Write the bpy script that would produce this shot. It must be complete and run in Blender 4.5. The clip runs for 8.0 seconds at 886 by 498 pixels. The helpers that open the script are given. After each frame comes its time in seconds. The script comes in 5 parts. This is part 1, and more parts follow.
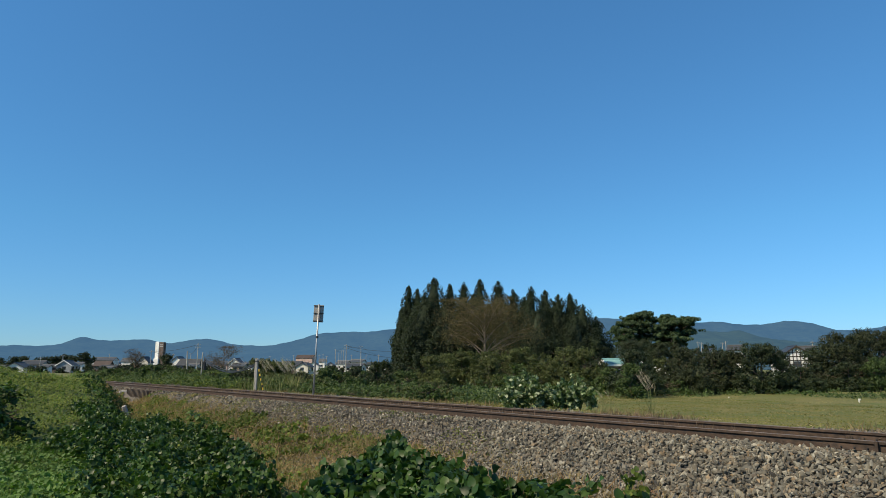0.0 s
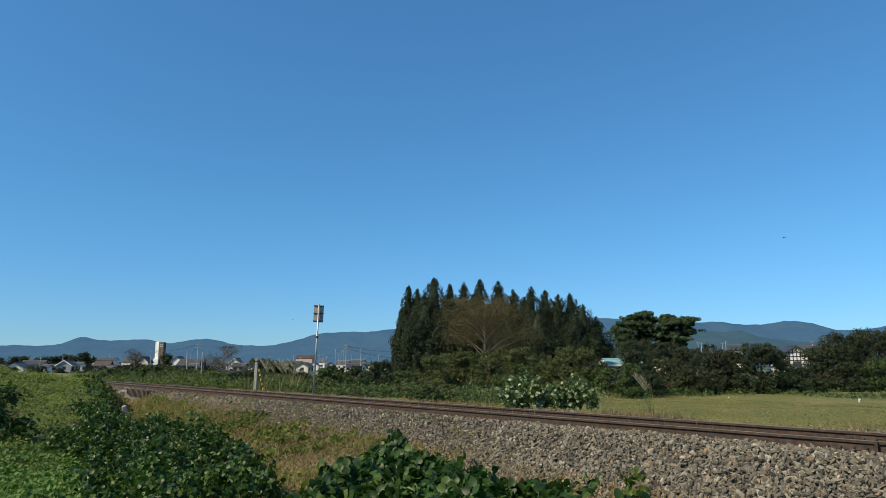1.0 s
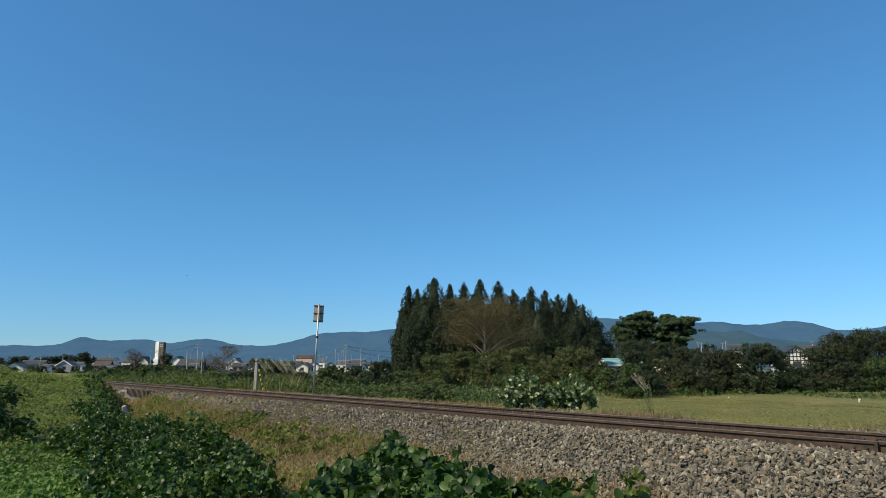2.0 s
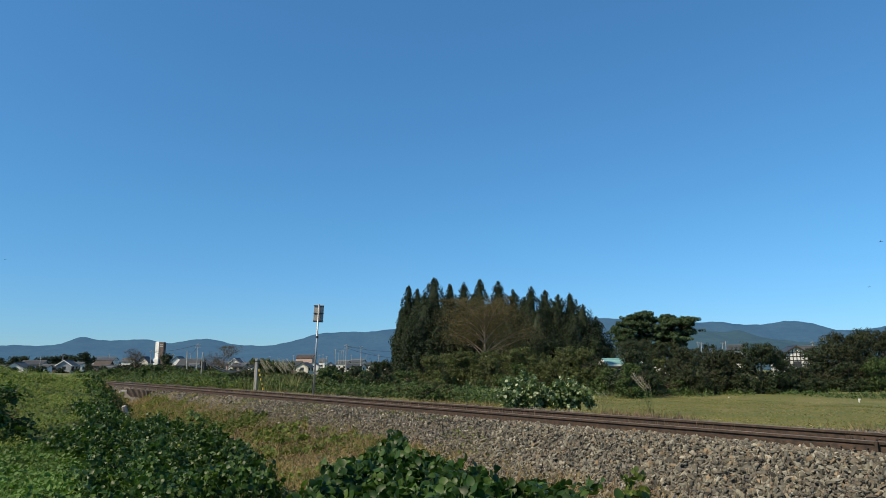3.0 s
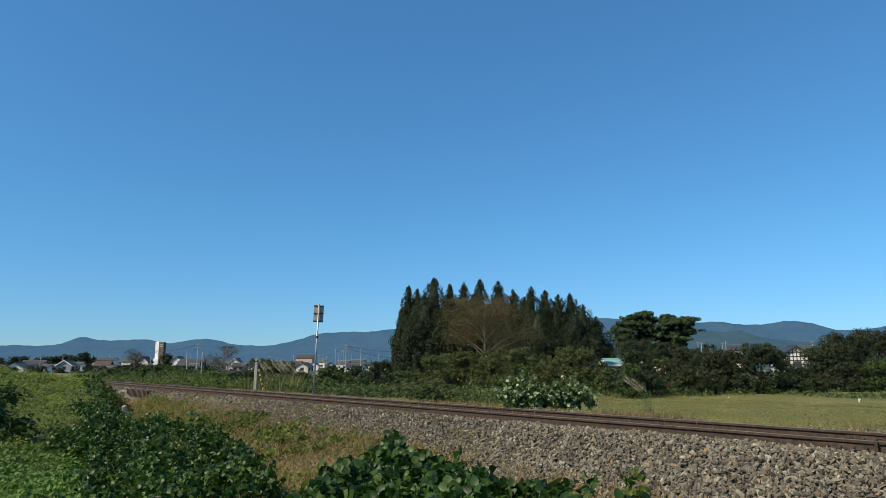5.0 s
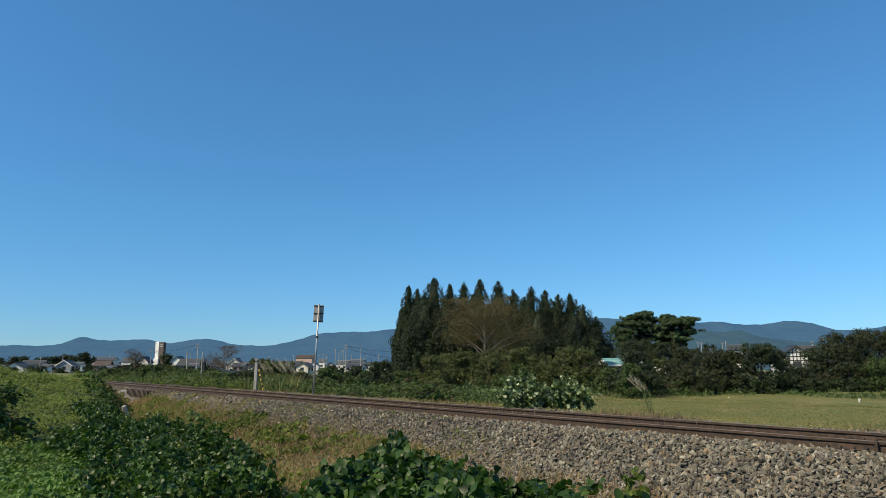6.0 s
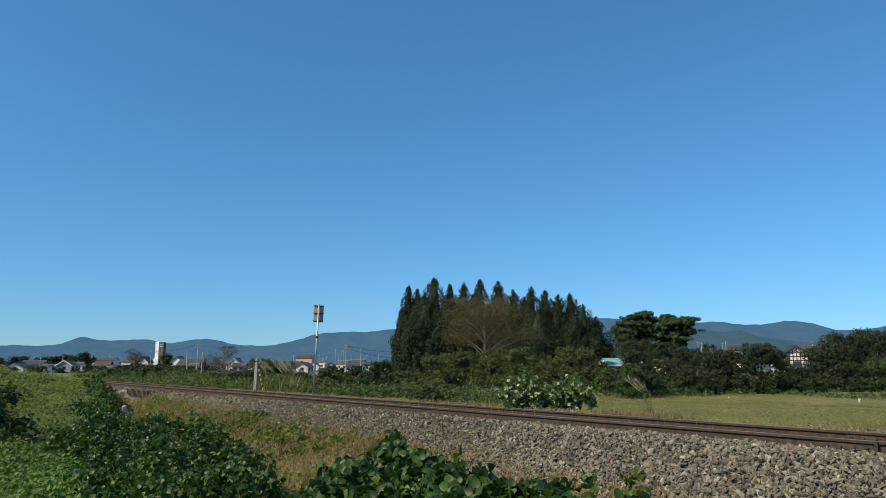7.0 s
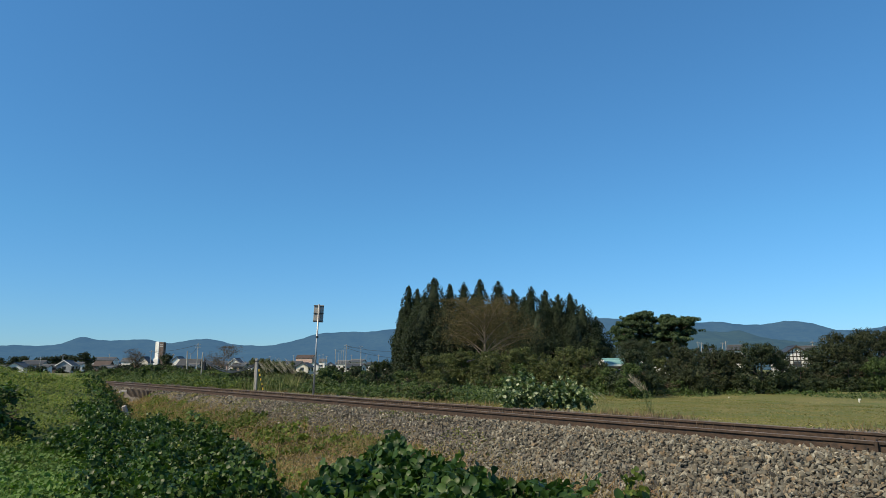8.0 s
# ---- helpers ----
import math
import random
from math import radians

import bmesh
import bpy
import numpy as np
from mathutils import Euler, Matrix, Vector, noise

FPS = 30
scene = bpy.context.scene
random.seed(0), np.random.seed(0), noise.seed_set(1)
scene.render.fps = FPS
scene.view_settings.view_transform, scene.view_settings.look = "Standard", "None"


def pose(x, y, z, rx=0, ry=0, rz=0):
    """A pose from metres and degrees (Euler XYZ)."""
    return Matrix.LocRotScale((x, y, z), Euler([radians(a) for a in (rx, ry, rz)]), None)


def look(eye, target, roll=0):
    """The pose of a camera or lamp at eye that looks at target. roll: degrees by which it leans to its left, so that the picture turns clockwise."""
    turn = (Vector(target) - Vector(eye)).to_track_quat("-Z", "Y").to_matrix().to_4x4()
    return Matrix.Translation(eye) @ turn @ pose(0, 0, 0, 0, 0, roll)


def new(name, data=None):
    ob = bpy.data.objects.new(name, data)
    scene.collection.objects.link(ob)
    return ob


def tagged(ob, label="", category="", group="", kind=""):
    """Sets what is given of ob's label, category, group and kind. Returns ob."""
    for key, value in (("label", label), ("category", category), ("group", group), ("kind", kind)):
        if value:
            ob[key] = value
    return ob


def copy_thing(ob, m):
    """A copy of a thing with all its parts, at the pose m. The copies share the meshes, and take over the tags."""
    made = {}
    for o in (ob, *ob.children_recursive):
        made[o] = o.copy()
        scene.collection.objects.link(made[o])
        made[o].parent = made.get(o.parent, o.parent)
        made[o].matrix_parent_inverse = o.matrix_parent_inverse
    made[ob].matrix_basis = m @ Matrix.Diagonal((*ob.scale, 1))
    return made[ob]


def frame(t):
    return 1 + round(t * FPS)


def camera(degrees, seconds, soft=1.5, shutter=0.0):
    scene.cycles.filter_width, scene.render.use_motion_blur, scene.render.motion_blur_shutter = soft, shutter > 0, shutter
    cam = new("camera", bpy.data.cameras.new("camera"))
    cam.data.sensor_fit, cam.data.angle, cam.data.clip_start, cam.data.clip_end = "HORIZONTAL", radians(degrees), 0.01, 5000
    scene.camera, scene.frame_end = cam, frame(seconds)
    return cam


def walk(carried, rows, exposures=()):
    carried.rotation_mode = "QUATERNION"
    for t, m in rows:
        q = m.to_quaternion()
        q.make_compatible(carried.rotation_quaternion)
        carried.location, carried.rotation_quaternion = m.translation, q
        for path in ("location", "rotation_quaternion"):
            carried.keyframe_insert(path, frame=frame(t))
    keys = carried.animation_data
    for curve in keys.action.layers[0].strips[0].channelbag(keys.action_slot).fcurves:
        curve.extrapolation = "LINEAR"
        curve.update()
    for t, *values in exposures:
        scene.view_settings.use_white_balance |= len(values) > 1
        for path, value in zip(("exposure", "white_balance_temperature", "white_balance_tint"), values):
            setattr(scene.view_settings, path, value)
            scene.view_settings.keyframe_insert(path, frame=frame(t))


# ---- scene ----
cam = camera(66, 8.0, soft=0.6)
EYE = (0.0, 0.0, 1.75)
view = look(EYE, (0.0, 10.0, 1.75 + 1.748))
walk(cam, [(0.0, view), (8.0, view)], exposures=[(0.0, 0.0), (8.0, 0.0)])

# ---- light ----
SUN_EL, SUN_AZ = 45.0, -124.0          # azimuth clockwise from +Y
world = bpy.data.worlds.new("sky")
scene.world = world
world.use_nodes = True
wn, wl = world.node_tree.nodes, world.node_tree.links
sky = wn.new("ShaderNodeTexSky")
sky.sky_type = "NISHITA"
sky.sun_disc = False
sky.sun_elevation, sky.sun_rotation = radians(SUN_EL), radians(SUN_AZ)
sky.altitude, sky.air_density, sky.dust_density, sky.ozone_density = 0.0, 1.0, 0.0, 3.0
height = wn.new("ShaderNodeSeparateXYZ")
wl.new(wn.new("ShaderNodeTexCoord").outputs["Generated"], height.inputs[0])
clear = wn.new("ShaderNodeValToRGB")                 # deep, dry autumn air: bluer than the model sky, most of all low down
for k, (at, tint) in enumerate(((0.0, (0.42, 0.68, 1.06)), (0.2, (0.48, 0.935, 1.18)), (0.5, (0.60, 1.15, 1.40)), (1.0, (0.30, 0.52, 0.58)))):
    e = clear.color_ramp.elements[k] if k < 2 else clear.color_ramp.elements.new(at)
    e.position, e.color = at, (*tint, 1)
wl.new(height.outputs["Z"], clear.inputs[0])
air = wn.new("ShaderNodeMix")
air.data_type, air.blend_type = "RGBA", "MULTIPLY"
air.inputs[0].default_value = 1.0
wl.new(sky.outputs[0], air.inputs[6])
wl.new(clear.outputs[0], air.inputs[7])
wl.new(air.outputs[2], wn["Background"].inputs[0])
wn["Background"].inputs[1].default_value = 0.11
sun = new("sun", bpy.data.lights.new("sun", "SUN"))
sun.data.energy, sun.data.angle, sun.data.color = 5.8, radians(0.53), (1.0, 0.85, 0.60)
ca, ce = radians(SUN_AZ), radians(SUN_EL)
sun.matrix_world = look((math.sin(ca) * math.cos(ce), math.cos(ca) * math.cos(ce), math.sin(ce)), (0, 0, 0))


# ---- materials ----
def ramp(nt, fac, stops):
    r = nt.nodes.new("ShaderNodeValToRGB")
    e = r.color_ramp.elements
    while len(e) < len(stops):
        e.new(0.5)
    for k, (pos, col) in zip(e, stops):
        k.position, k.color = pos, (*col, 1)
    nt.links.new(fac, r.inputs[0])
    return r.outputs[0]


def noise_node(nt, co, scale, detail=4.0, rough=0.6):
    n = nt.nodes.new("ShaderNodeTexNoise")
    n.inputs["Scale"].default_value, n.inputs["Detail"].default_value, n.inputs["Roughness"].default_value = scale, detail, rough
    nt.links.new(co, n.inputs["Vector"])
    return n.outputs[0]


def blend(nt, kind, fac, a, b):
    m = nt.nodes.new("ShaderNodeMix")
    m.data_type, m.blend_type = "RGBA", kind
    for sock, val in ((m.inputs[0], fac), (m.inputs[6], a), (m.inputs[7], b)):
        if isinstance(val, (int, float)):
            sock.default_value = val
        elif isinstance(val, tuple):
            sock.default_value = (*val, 1)
        else:
            nt.links.new(val, sock)
    return m.outputs[2]


def material(name, cols, scale=8.0, rough=0.7, bump=0.3, metal=0.0, by="", through_light=0.0, big=0.6, gloss=0.5, flat=False):
    """cols: two to four colours, spread by fine noise, by island or by object; big: slow variation over a larger scale."""
    m = bpy.data.materials.new(name)
    m.use_nodes = True
    nt = m.node_tree
    bs = nt.nodes["Principled BSDF"]
    co = nt.nodes.new("ShaderNodeTexCoord").outputs["Object"]
    fine = noise_node(nt, co, scale)
    if by == "island":
        fac = nt.nodes.new("ShaderNodeNewGeometry").outputs["Random Per Island"]
    elif by == "object":
        fac = nt.nodes.new("ShaderNodeObjectInfo").outputs["Random"]
    else:
        fac = fine
    lo, hi = (0.0, 1.0) if by else (0.3, 0.7)
    stops = [(lo + (hi - lo) * i / max(1, len(cols) - 1), c) for i, c in enumerate(cols)]
    col = ramp(nt, fac, stops)
    slow = ramp(nt, noise_node(nt, co, scale * 0.12, 3.0), [(0.3, (1 - big * 0.6,) * 3), (0.7, (1 + big * 0.25,) * 3)])
    col = blend(nt, "MULTIPLY", 1.0, col, slow)
    if by:
        col = blend(nt, "MULTIPLY", 0.6, col, ramp(nt, fine, [(0.3, (0.75,) * 3), (0.7, (1.15,) * 3)]))
    nt.links.new(col, bs.inputs["Base Color"])
    bs.inputs["Roughness"].default_value, bs.inputs["Metallic"].default_value = rough, metal
    bs.inputs["Specular IOR Level"].default_value = gloss
    if bump:
        b = nt.nodes.new("ShaderNodeBump")
        b.inputs["Strength"].default_value, b.inputs["Distance"].default_value = bump, 0.3 / scale
        nt.links.new(noise_node(nt, co, scale * 2.5, 5.0), b.inputs["Height"])
        nt.links.new(b.outputs[0], bs.inputs["Normal"])
    if through_light:
        tr = nt.nodes.new("ShaderNodeBsdfTranslucent")
        nt.links.new(blend(nt, "MULTIPLY", 1.0, col, (1.3, 1.5, 0.5)), tr.inputs[0])
        mx = nt.nodes.new("ShaderNodeMixShader")
        mx.inputs[0].default_value = through_light
        nt.links.new(bs.outputs[0], mx.inputs[1])
        nt.links.new(tr.outputs[0], mx.inputs[2])
        nt.links.new(mx.outputs[0], nt.nodes["Material Output"].inputs[0])
    return m


def haze_glow_material(name, low, high, glow, strength):
    """Far wooded hills; haze from kilometres of air is added as blue emission."""
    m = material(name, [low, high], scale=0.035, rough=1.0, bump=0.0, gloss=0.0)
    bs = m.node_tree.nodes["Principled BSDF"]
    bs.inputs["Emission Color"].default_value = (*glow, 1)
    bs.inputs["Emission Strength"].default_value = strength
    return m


M = {}
# both hill ranges give off a blue glow in place of airlight
M["hill_far"] = haze_glow_material("far_hills", (0.014, 0.024, 0.022), (0.026, 0.04, 0.03), (0.051, 0.128, 0.244), 0.9)
M["hill_near"] = haze_glow_material("near_hills", (0.016, 0.027, 0.021), (0.028, 0.042, 0.027), (0.048, 0.112, 0.192), 0.75)
M["stone"] = material("ballast_stone", [(0.0432, 0.0398, 0.0328), (0.119, 0.112, 0.0893), (0.081, 0.0777, 0.0675), (0.184, 0.171, 0.134), (0.108, 0.0861, 0.0615), (0.238, 0.223, 0.177), (0.103, 0.0967, 0.0774), (0.157, 0.125, 0.0844), (0.366, 0.342, 0.273), (0.131, 0.124, 0.104), (0.281, 0.2, 0.116)], 30, 0.85, 0.4, by="island")
M["stone_piece"] = material("ballast_stone_piece", [(0.0432, 0.0398, 0.0328), (0.119, 0.112, 0.0893), (0.081, 0.0777, 0.0675), (0.184, 0.171, 0.134), (0.108, 0.0861, 0.0615), (0.238, 0.223, 0.177), (0.103, 0.0967, 0.0774), (0.157, 0.125, 0.0844), (0.366, 0.342, 0.273), (0.131, 0.124, 0.104), (0.281, 0.2, 0.116)], 30, 0.85, 0.4, by="object")
M["rail"] = material("rusty_rail_steel", [(0.0312, 0.0214, 0.0153), (0.06, 0.0388, 0.0263), (0.0936, 0.0571, 0.0374)], 14, 0.75, 0.35, metal=0.2)
M["rail_head"] = material("worn_rail_head", [(0.14, 0.11, 0.09), (0.22, 0.18, 0.15)], 10, 0.6, 0.1, metal=0.2)
M["sleeper"] = material("weathered_sleeper_wood", [(0.06, 0.045, 0.035), (0.15, 0.12, 0.095)], 12, 0.9, 0.6)
M["concrete"] = material("old_concrete", [(0.30, 0.29, 0.27), (0.45, 0.44, 0.41)], 9, 0.9, 0.4)
M["galvanised"] = material("galvanised_steel", [(0.336, 0.344, 0.352), (0.44, 0.448, 0.456)], 10, 0.45, 0.1, metal=0.6)
M["sign_back"] = material("grey_sign_back", [(0.28, 0.273, 0.259), (0.392, 0.378, 0.357)], 6, 0.6, 0.1)
M["dark_metal"] = material("dark_metal", [(0.03, 0.03, 0.032), (0.06, 0.06, 0.06)], 12, 0.5, 0.1, metal=0.5)
M["yellow"] = material("yellow_plastic", [(0.62, 0.42, 0.03), (0.75, 0.52, 0.05)], 10, 0.5, 0.05)
M["black"] = material("black_plastic", [(0.012, 0.012, 0.013), (0.025, 0.025, 0.025)], 10, 0.5, 0.05)
M["bark"] = material("bark", [(0.07, 0.05, 0.035), (0.17, 0.13, 0.095)], 6, 0.95, 0.8)
M["bark_pale"] = material("pale_bark", [(0.15, 0.12, 0.09), (0.26, 0.21, 0.165)], 6, 0.95, 0.8)
LEAF = dict(by="island", through_light=0.25, bump=0.0)
M["kudzu"] = material("kudzu_leaf", [(0.0114, 0.0353, 0.00831), (0.0208, 0.0561, 0.0114), (0.0333, 0.0768, 0.0156), (0.0467, 0.0959, 0.0208), (0.088, 0.156, 0.0363)], 24, 0.46, gloss=0.3, **LEAF)
M["kudzu_dark"] = material("kudzu_leaf_dark", [(0.0134, 0.0373, 0.00828), (0.0228, 0.0559, 0.0124), (0.0352, 0.0766, 0.0166), (0.0518, 0.0972, 0.0228), (0.0927, 0.155, 0.0373)], 3, 0.46, gloss=0.3, **LEAF)
M["vine"] = material("bright_vine_leaf", [(0.0456, 0.0844, 0.0148), (0.0969, 0.142, 0.0251), (0.177, 0.211, 0.0433)], 2, 0.65, gloss=0.25, **LEAF)
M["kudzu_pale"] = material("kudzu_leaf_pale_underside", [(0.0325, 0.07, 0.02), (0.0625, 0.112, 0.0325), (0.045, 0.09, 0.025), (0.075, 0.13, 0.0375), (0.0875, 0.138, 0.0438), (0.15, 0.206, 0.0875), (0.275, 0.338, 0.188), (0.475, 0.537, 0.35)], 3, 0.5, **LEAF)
M["shrub_a"] = material("shrub_leaf_dark", [(0.0169, 0.0316, 0.00989), (0.0247, 0.0425, 0.0128), (0.0365, 0.0574, 0.0178)], 1.5, 0.65, **LEAF)
M["shrub_b"] = material("shrub_leaf_olive", [(0.0431, 0.0601, 0.0162), (0.0718, 0.0933, 0.0243), (0.115, 0.139, 0.0377)], 1.5, 0.7, **LEAF)
M["shrub_d"] = material("shrub_leaf_brown", [(0.0183, 0.028, 0.00889), (0.0281, 0.0402, 0.0119), (0.0449, 0.0594, 0.0178)], 1.5, 0.7, **LEAF)
M["shrub_c"] = material("shrub_leaf_green", [(0.032, 0.062, 0.013), (0.052, 0.092, 0.02), (0.085, 0.135, 0.03)], 1.5, 0.65, **LEAF)
M["cedar"] = material("cedar_foliage", [(0.00916, 0.0212, 0.00776), (0.0162, 0.0324, 0.0113), (0.0268, 0.0465, 0.0162)], 0.8, 0.8, **LEAF)
M["pine"] = material("pine_foliage", [(0.0286, 0.0572, 0.0234), (0.0468, 0.0858, 0.0312), (0.0754, 0.122, 0.0442)], 0.8, 0.75, **LEAF)
M["twig"] = material("brown_twigs", [(0.069, 0.0575, 0.0253), (0.109, 0.0897, 0.0391), (0.149, 0.121, 0.0575)], 2, 0.9, **LEAF)
M["twig_red"] = material("reddish_bare_twigs", [(0.0765, 0.06, 0.0525), (0.119, 0.095, 0.084)], 2, 0.9, **LEAF)
M["grass"] = material("green_grass", [(0.07, 0.16, 0.025), (0.11, 0.21, 0.036), (0.17, 0.24, 0.05)], 1, 0.8, **LEAF)
M["yellow_grass"] = material("yellow_green_grass", [(0.17, 0.2, 0.03), (0.27, 0.28, 0.05), (0.34, 0.32, 0.08)], 1, 0.8, **LEAF)
M["straw"] = material("straw_grass", [(0.187, 0.149, 0.077), (0.297, 0.237, 0.121), (0.396, 0.319, 0.165)], 1, 0.85, **LEAF)
M["weed_green"] = material("fresh_weed_leaf", [(0.05, 0.115, 0.018), (0.075, 0.16, 0.026), (0.11, 0.2, 0.036)], 1, 0.7, **LEAF)
M["grass_dry"] = material("dry_grass", [(0.192, 0.147, 0.0722), (0.34, 0.259, 0.125), (0.28, 0.161, 0.105), (0.177, 0.183, 0.0525)], 1, 0.85, **LEAF)
M["field_blade"] = material("field_blade", [(0.095, 0.11, 0.026), (0.145, 0.145, 0.038), (0.23, 0.205, 0.075)], 0.6, 0.85, **LEAF)
M["field_weed"] = material("field_weed", [(0.09, 0.125, 0.023), (0.125, 0.15, 0.03), (0.19, 0.19, 0.045)], 0.6, 0.85, **LEAF)
M["plume"] = material("reed_plume", [(0.408, 0.35, 0.292), (0.613, 0.539, 0.452)], 3, 0.9, **LEAF)
M["reed"] = material("reed_blade", [(0.0975, 0.139, 0.0488), (0.171, 0.195, 0.0731), (0.26, 0.253, 0.122)], 2, 0.8, **LEAF)
M["rust_weed"] = material("rusty_weed", [(0.14, 0.09, 0.065), (0.22, 0.15, 0.11), (0.3, 0.22, 0.15)], 2, 0.9, **LEAF)
M["wall_white"] = material("white_render", [(0.72, 0.72, 0.70), (0.8, 0.8, 0.78)], 1.5, 0.85, 0.1)
M["wall_cream"] = material("cream_render", [(0.58, 0.55, 0.47), (0.68, 0.65, 0.57)], 1.5, 0.85, 0.1)
M["wall_orange"] = material("ochre_render", [(0.40, 0.31, 0.2), (0.48, 0.38, 0.26)], 1.5, 0.85, 0.1)
M["wall_pink"] = material("pale_pink_render", [(0.42, 0.3, 0.27), (0.5, 0.37, 0.33)], 1.5, 0.85, 0.1)
M["wall_grey"] = material("grey_cladding", [(0.28, 0.29, 0.3), (0.38, 0.39, 0.4)], 1.5, 0.8, 0.1)
M["wall_brown"] = material("brown_cladding", [(0.075, 0.055, 0.048), (0.12, 0.09, 0.08)], 1.5, 0.8, 0.1)
M["roof_dark"] = material("dark_roof_tile", [(0.0225, 0.0273, 0.0357), (0.045, 0.0546, 0.0693)], 3, 0.6, 0.3)
M["roof_grey"] = material("grey_roof_metal", [(0.0441, 0.0517, 0.0626), (0.0734, 0.0843, 0.1)], 3, 0.5, 0.2)
M["roof_red"] = material("red_brown_roof", [(0.044, 0.0315, 0.0287), (0.068, 0.0473, 0.0431)], 3, 0.6, 0.3)
M["roof_teal"] = material("teal_roof_metal", [(0.16, 0.34, 0.34), (0.24, 0.44, 0.43)], 3, 0.5, 0.2)
M["timber"] = material("dark_stained_timber", [(0.02, 0.016, 0.014), (0.045, 0.036, 0.03)], 4, 0.8, 0.3)
M["glass"] = material("window_glass", [(0.02, 0.025, 0.03), (0.04, 0.045, 0.055)], 2, 0.08, 0.0, gloss=0.8)
M["white_plastic"] = material("white_plastic", [(0.72, 0.72, 0.7), (0.8, 0.8, 0.78)], 4, 0.5, 0.05)
M["insect"] = material("dark_insect_shell", [(0.012, 0.01, 0.01), (0.035, 0.022, 0.018)], 60, 0.4, 0.1)
M["wing"] = material("smoky_insect_wing", [(0.05, 0.05, 0.055), (0.10, 0.10, 0.11)], 80, 0.3, 0.0)
M["wing"].node_tree.nodes["Principled BSDF"].inputs["Alpha"].default_value = 0.4

# ---- building tools ----
rng = np.random.default_rng(7)
TD = np.array((-0.6046, 0.7965))       # along the track, away from the eye
TN = np.array((0.7965, 0.6046))        # across the track, from the near side to the far side
RAIL_NEAR, RAIL_FAR, RAIL_TOP = 8.60, 9.73, 0.945


def track(s, p, z=0.0):
    q = TD * s + TN * p
    return float(q[0]), float(q[1]), z


TRACK_TURN = math.degrees(math.atan2(TD[1], TD[0]))


def mesh_data(name, v, f, mat, smooth=False):
    v, f = np.asarray(v, np.float32), np.asarray(f, np.int32)
    me = bpy.data.meshes.new(name)
    n, k = f.shape
    me.vertices.add(len(v))
    me.vertices.foreach_set("co", v.ravel())
    me.loops.add(n * k)
    me.loops.foreach_set("vertex_index", f.ravel())
    me.polygons.add(n)
    me.polygons.foreach_set("loop_start", np.arange(0, n * k, k, dtype=np.int32))
    me.polygons.foreach_set("use_smooth", np.full(n, smooth))
    me.update(calc_edges=True)
    me.materials.append(mat)
    return me


def solid(name, vf, mat, parent=None, label="", smooth=False, at=None):
    ob = new(name, mesh_data(name, vf[0], vf[1], mat, smooth))
    if parent is not None:
        ob.parent = parent
    if at is not None:
        ob.matrix_basis = at
    if label:
        tagged(ob, label)
    return ob


def thing(name, m, label, category, group="", kind=""):
    ob = new(name)
    ob.empty_display_size = 0.2
    ob.matrix_basis = m
    return tagged(ob, label, category, group, kind)


def join(*pieces):
    vs, fs, n = [], [], 0
    for v, f in pieces:
        vs.append(np.asarray(v, float))
        fs.append(np.asarray(f, int) + n)
        n += len(v)
    return np.concatenate(vs), np.concatenate(fs)


def moved(vf, m):
    a = np.array(m)
    return np.asarray(vf[0]) @ a[:3, :3].T + a[:3, 3], vf[1]


def tris(quads):
    q = np.asarray(quads)
    return np.concatenate([q[:, [0, 1, 2]], q[:, [0, 2, 3]]])


def tube(pts, radii, sides=6):
    """A closed tapering tube along points."""
    pts = np.asarray(pts, float)
    n = len(pts)
    out = []
    for i in range(n):
        d = pts[min(i + 1, n - 1)] - pts[max(i - 1, 0)]
        d = d / (np.linalg.norm(d) + 1e-9)
        a = np.cross(d, (0, 0, 1) if abs(d[2]) < 0.9 else (1, 0, 0))
        a /= np.linalg.norm(a)
        b = np.cross(d, a)
        t = np.arange(sides) * 2 * math.pi / sides
        out.append(pts[i] + radii[i] * (np.cos(t)[:, None] * a + np.sin(t)[:, None] * b))
    v = np.concatenate(out + [pts[:1], pts[-1:]])
    k = np.arange(sides)
    k2 = (k + 1) % sides
    q = [np.stack([i * sides + k, i * sides + k2, (i + 1) * sides + k2, (i + 1) * sides + k], 1) for i in range(n - 1)]
    caps = [np.stack([k2, k, np.full(sides, n * sides)], 1), np.stack([(n - 1) * sides + k, (n - 1) * sides + k2, np.full(sides, n * sides + 1)], 1)]
    return v, np.concatenate([tris(np.concatenate(q))] + caps)


def block(sx, sy, sz, bevel=0.0, at=(0, 0, 0)):
    """A box with rounded edges, its base centre at the given place."""
    bm = bmesh.new()
    bmesh.ops.create_cube(bm, size=1.0)
    bmesh.ops.scale(bm, vec=(sx, sy, sz), verts=bm.verts)
    if bevel:
        bmesh.ops.bevel(bm, geom=list(bm.edges), offset=bevel, segments=1, affect="EDGES")
    bmesh.ops.triangulate(bm, faces=list(bm.faces))
    v = np.array([x.co[:] for x in bm.verts]) + np.array((at[0], at[1], at[2] + sz / 2))
    f = np.array([[x.index for x in fc.verts] for fc in bm.faces])
    bm.free()
    return v, f


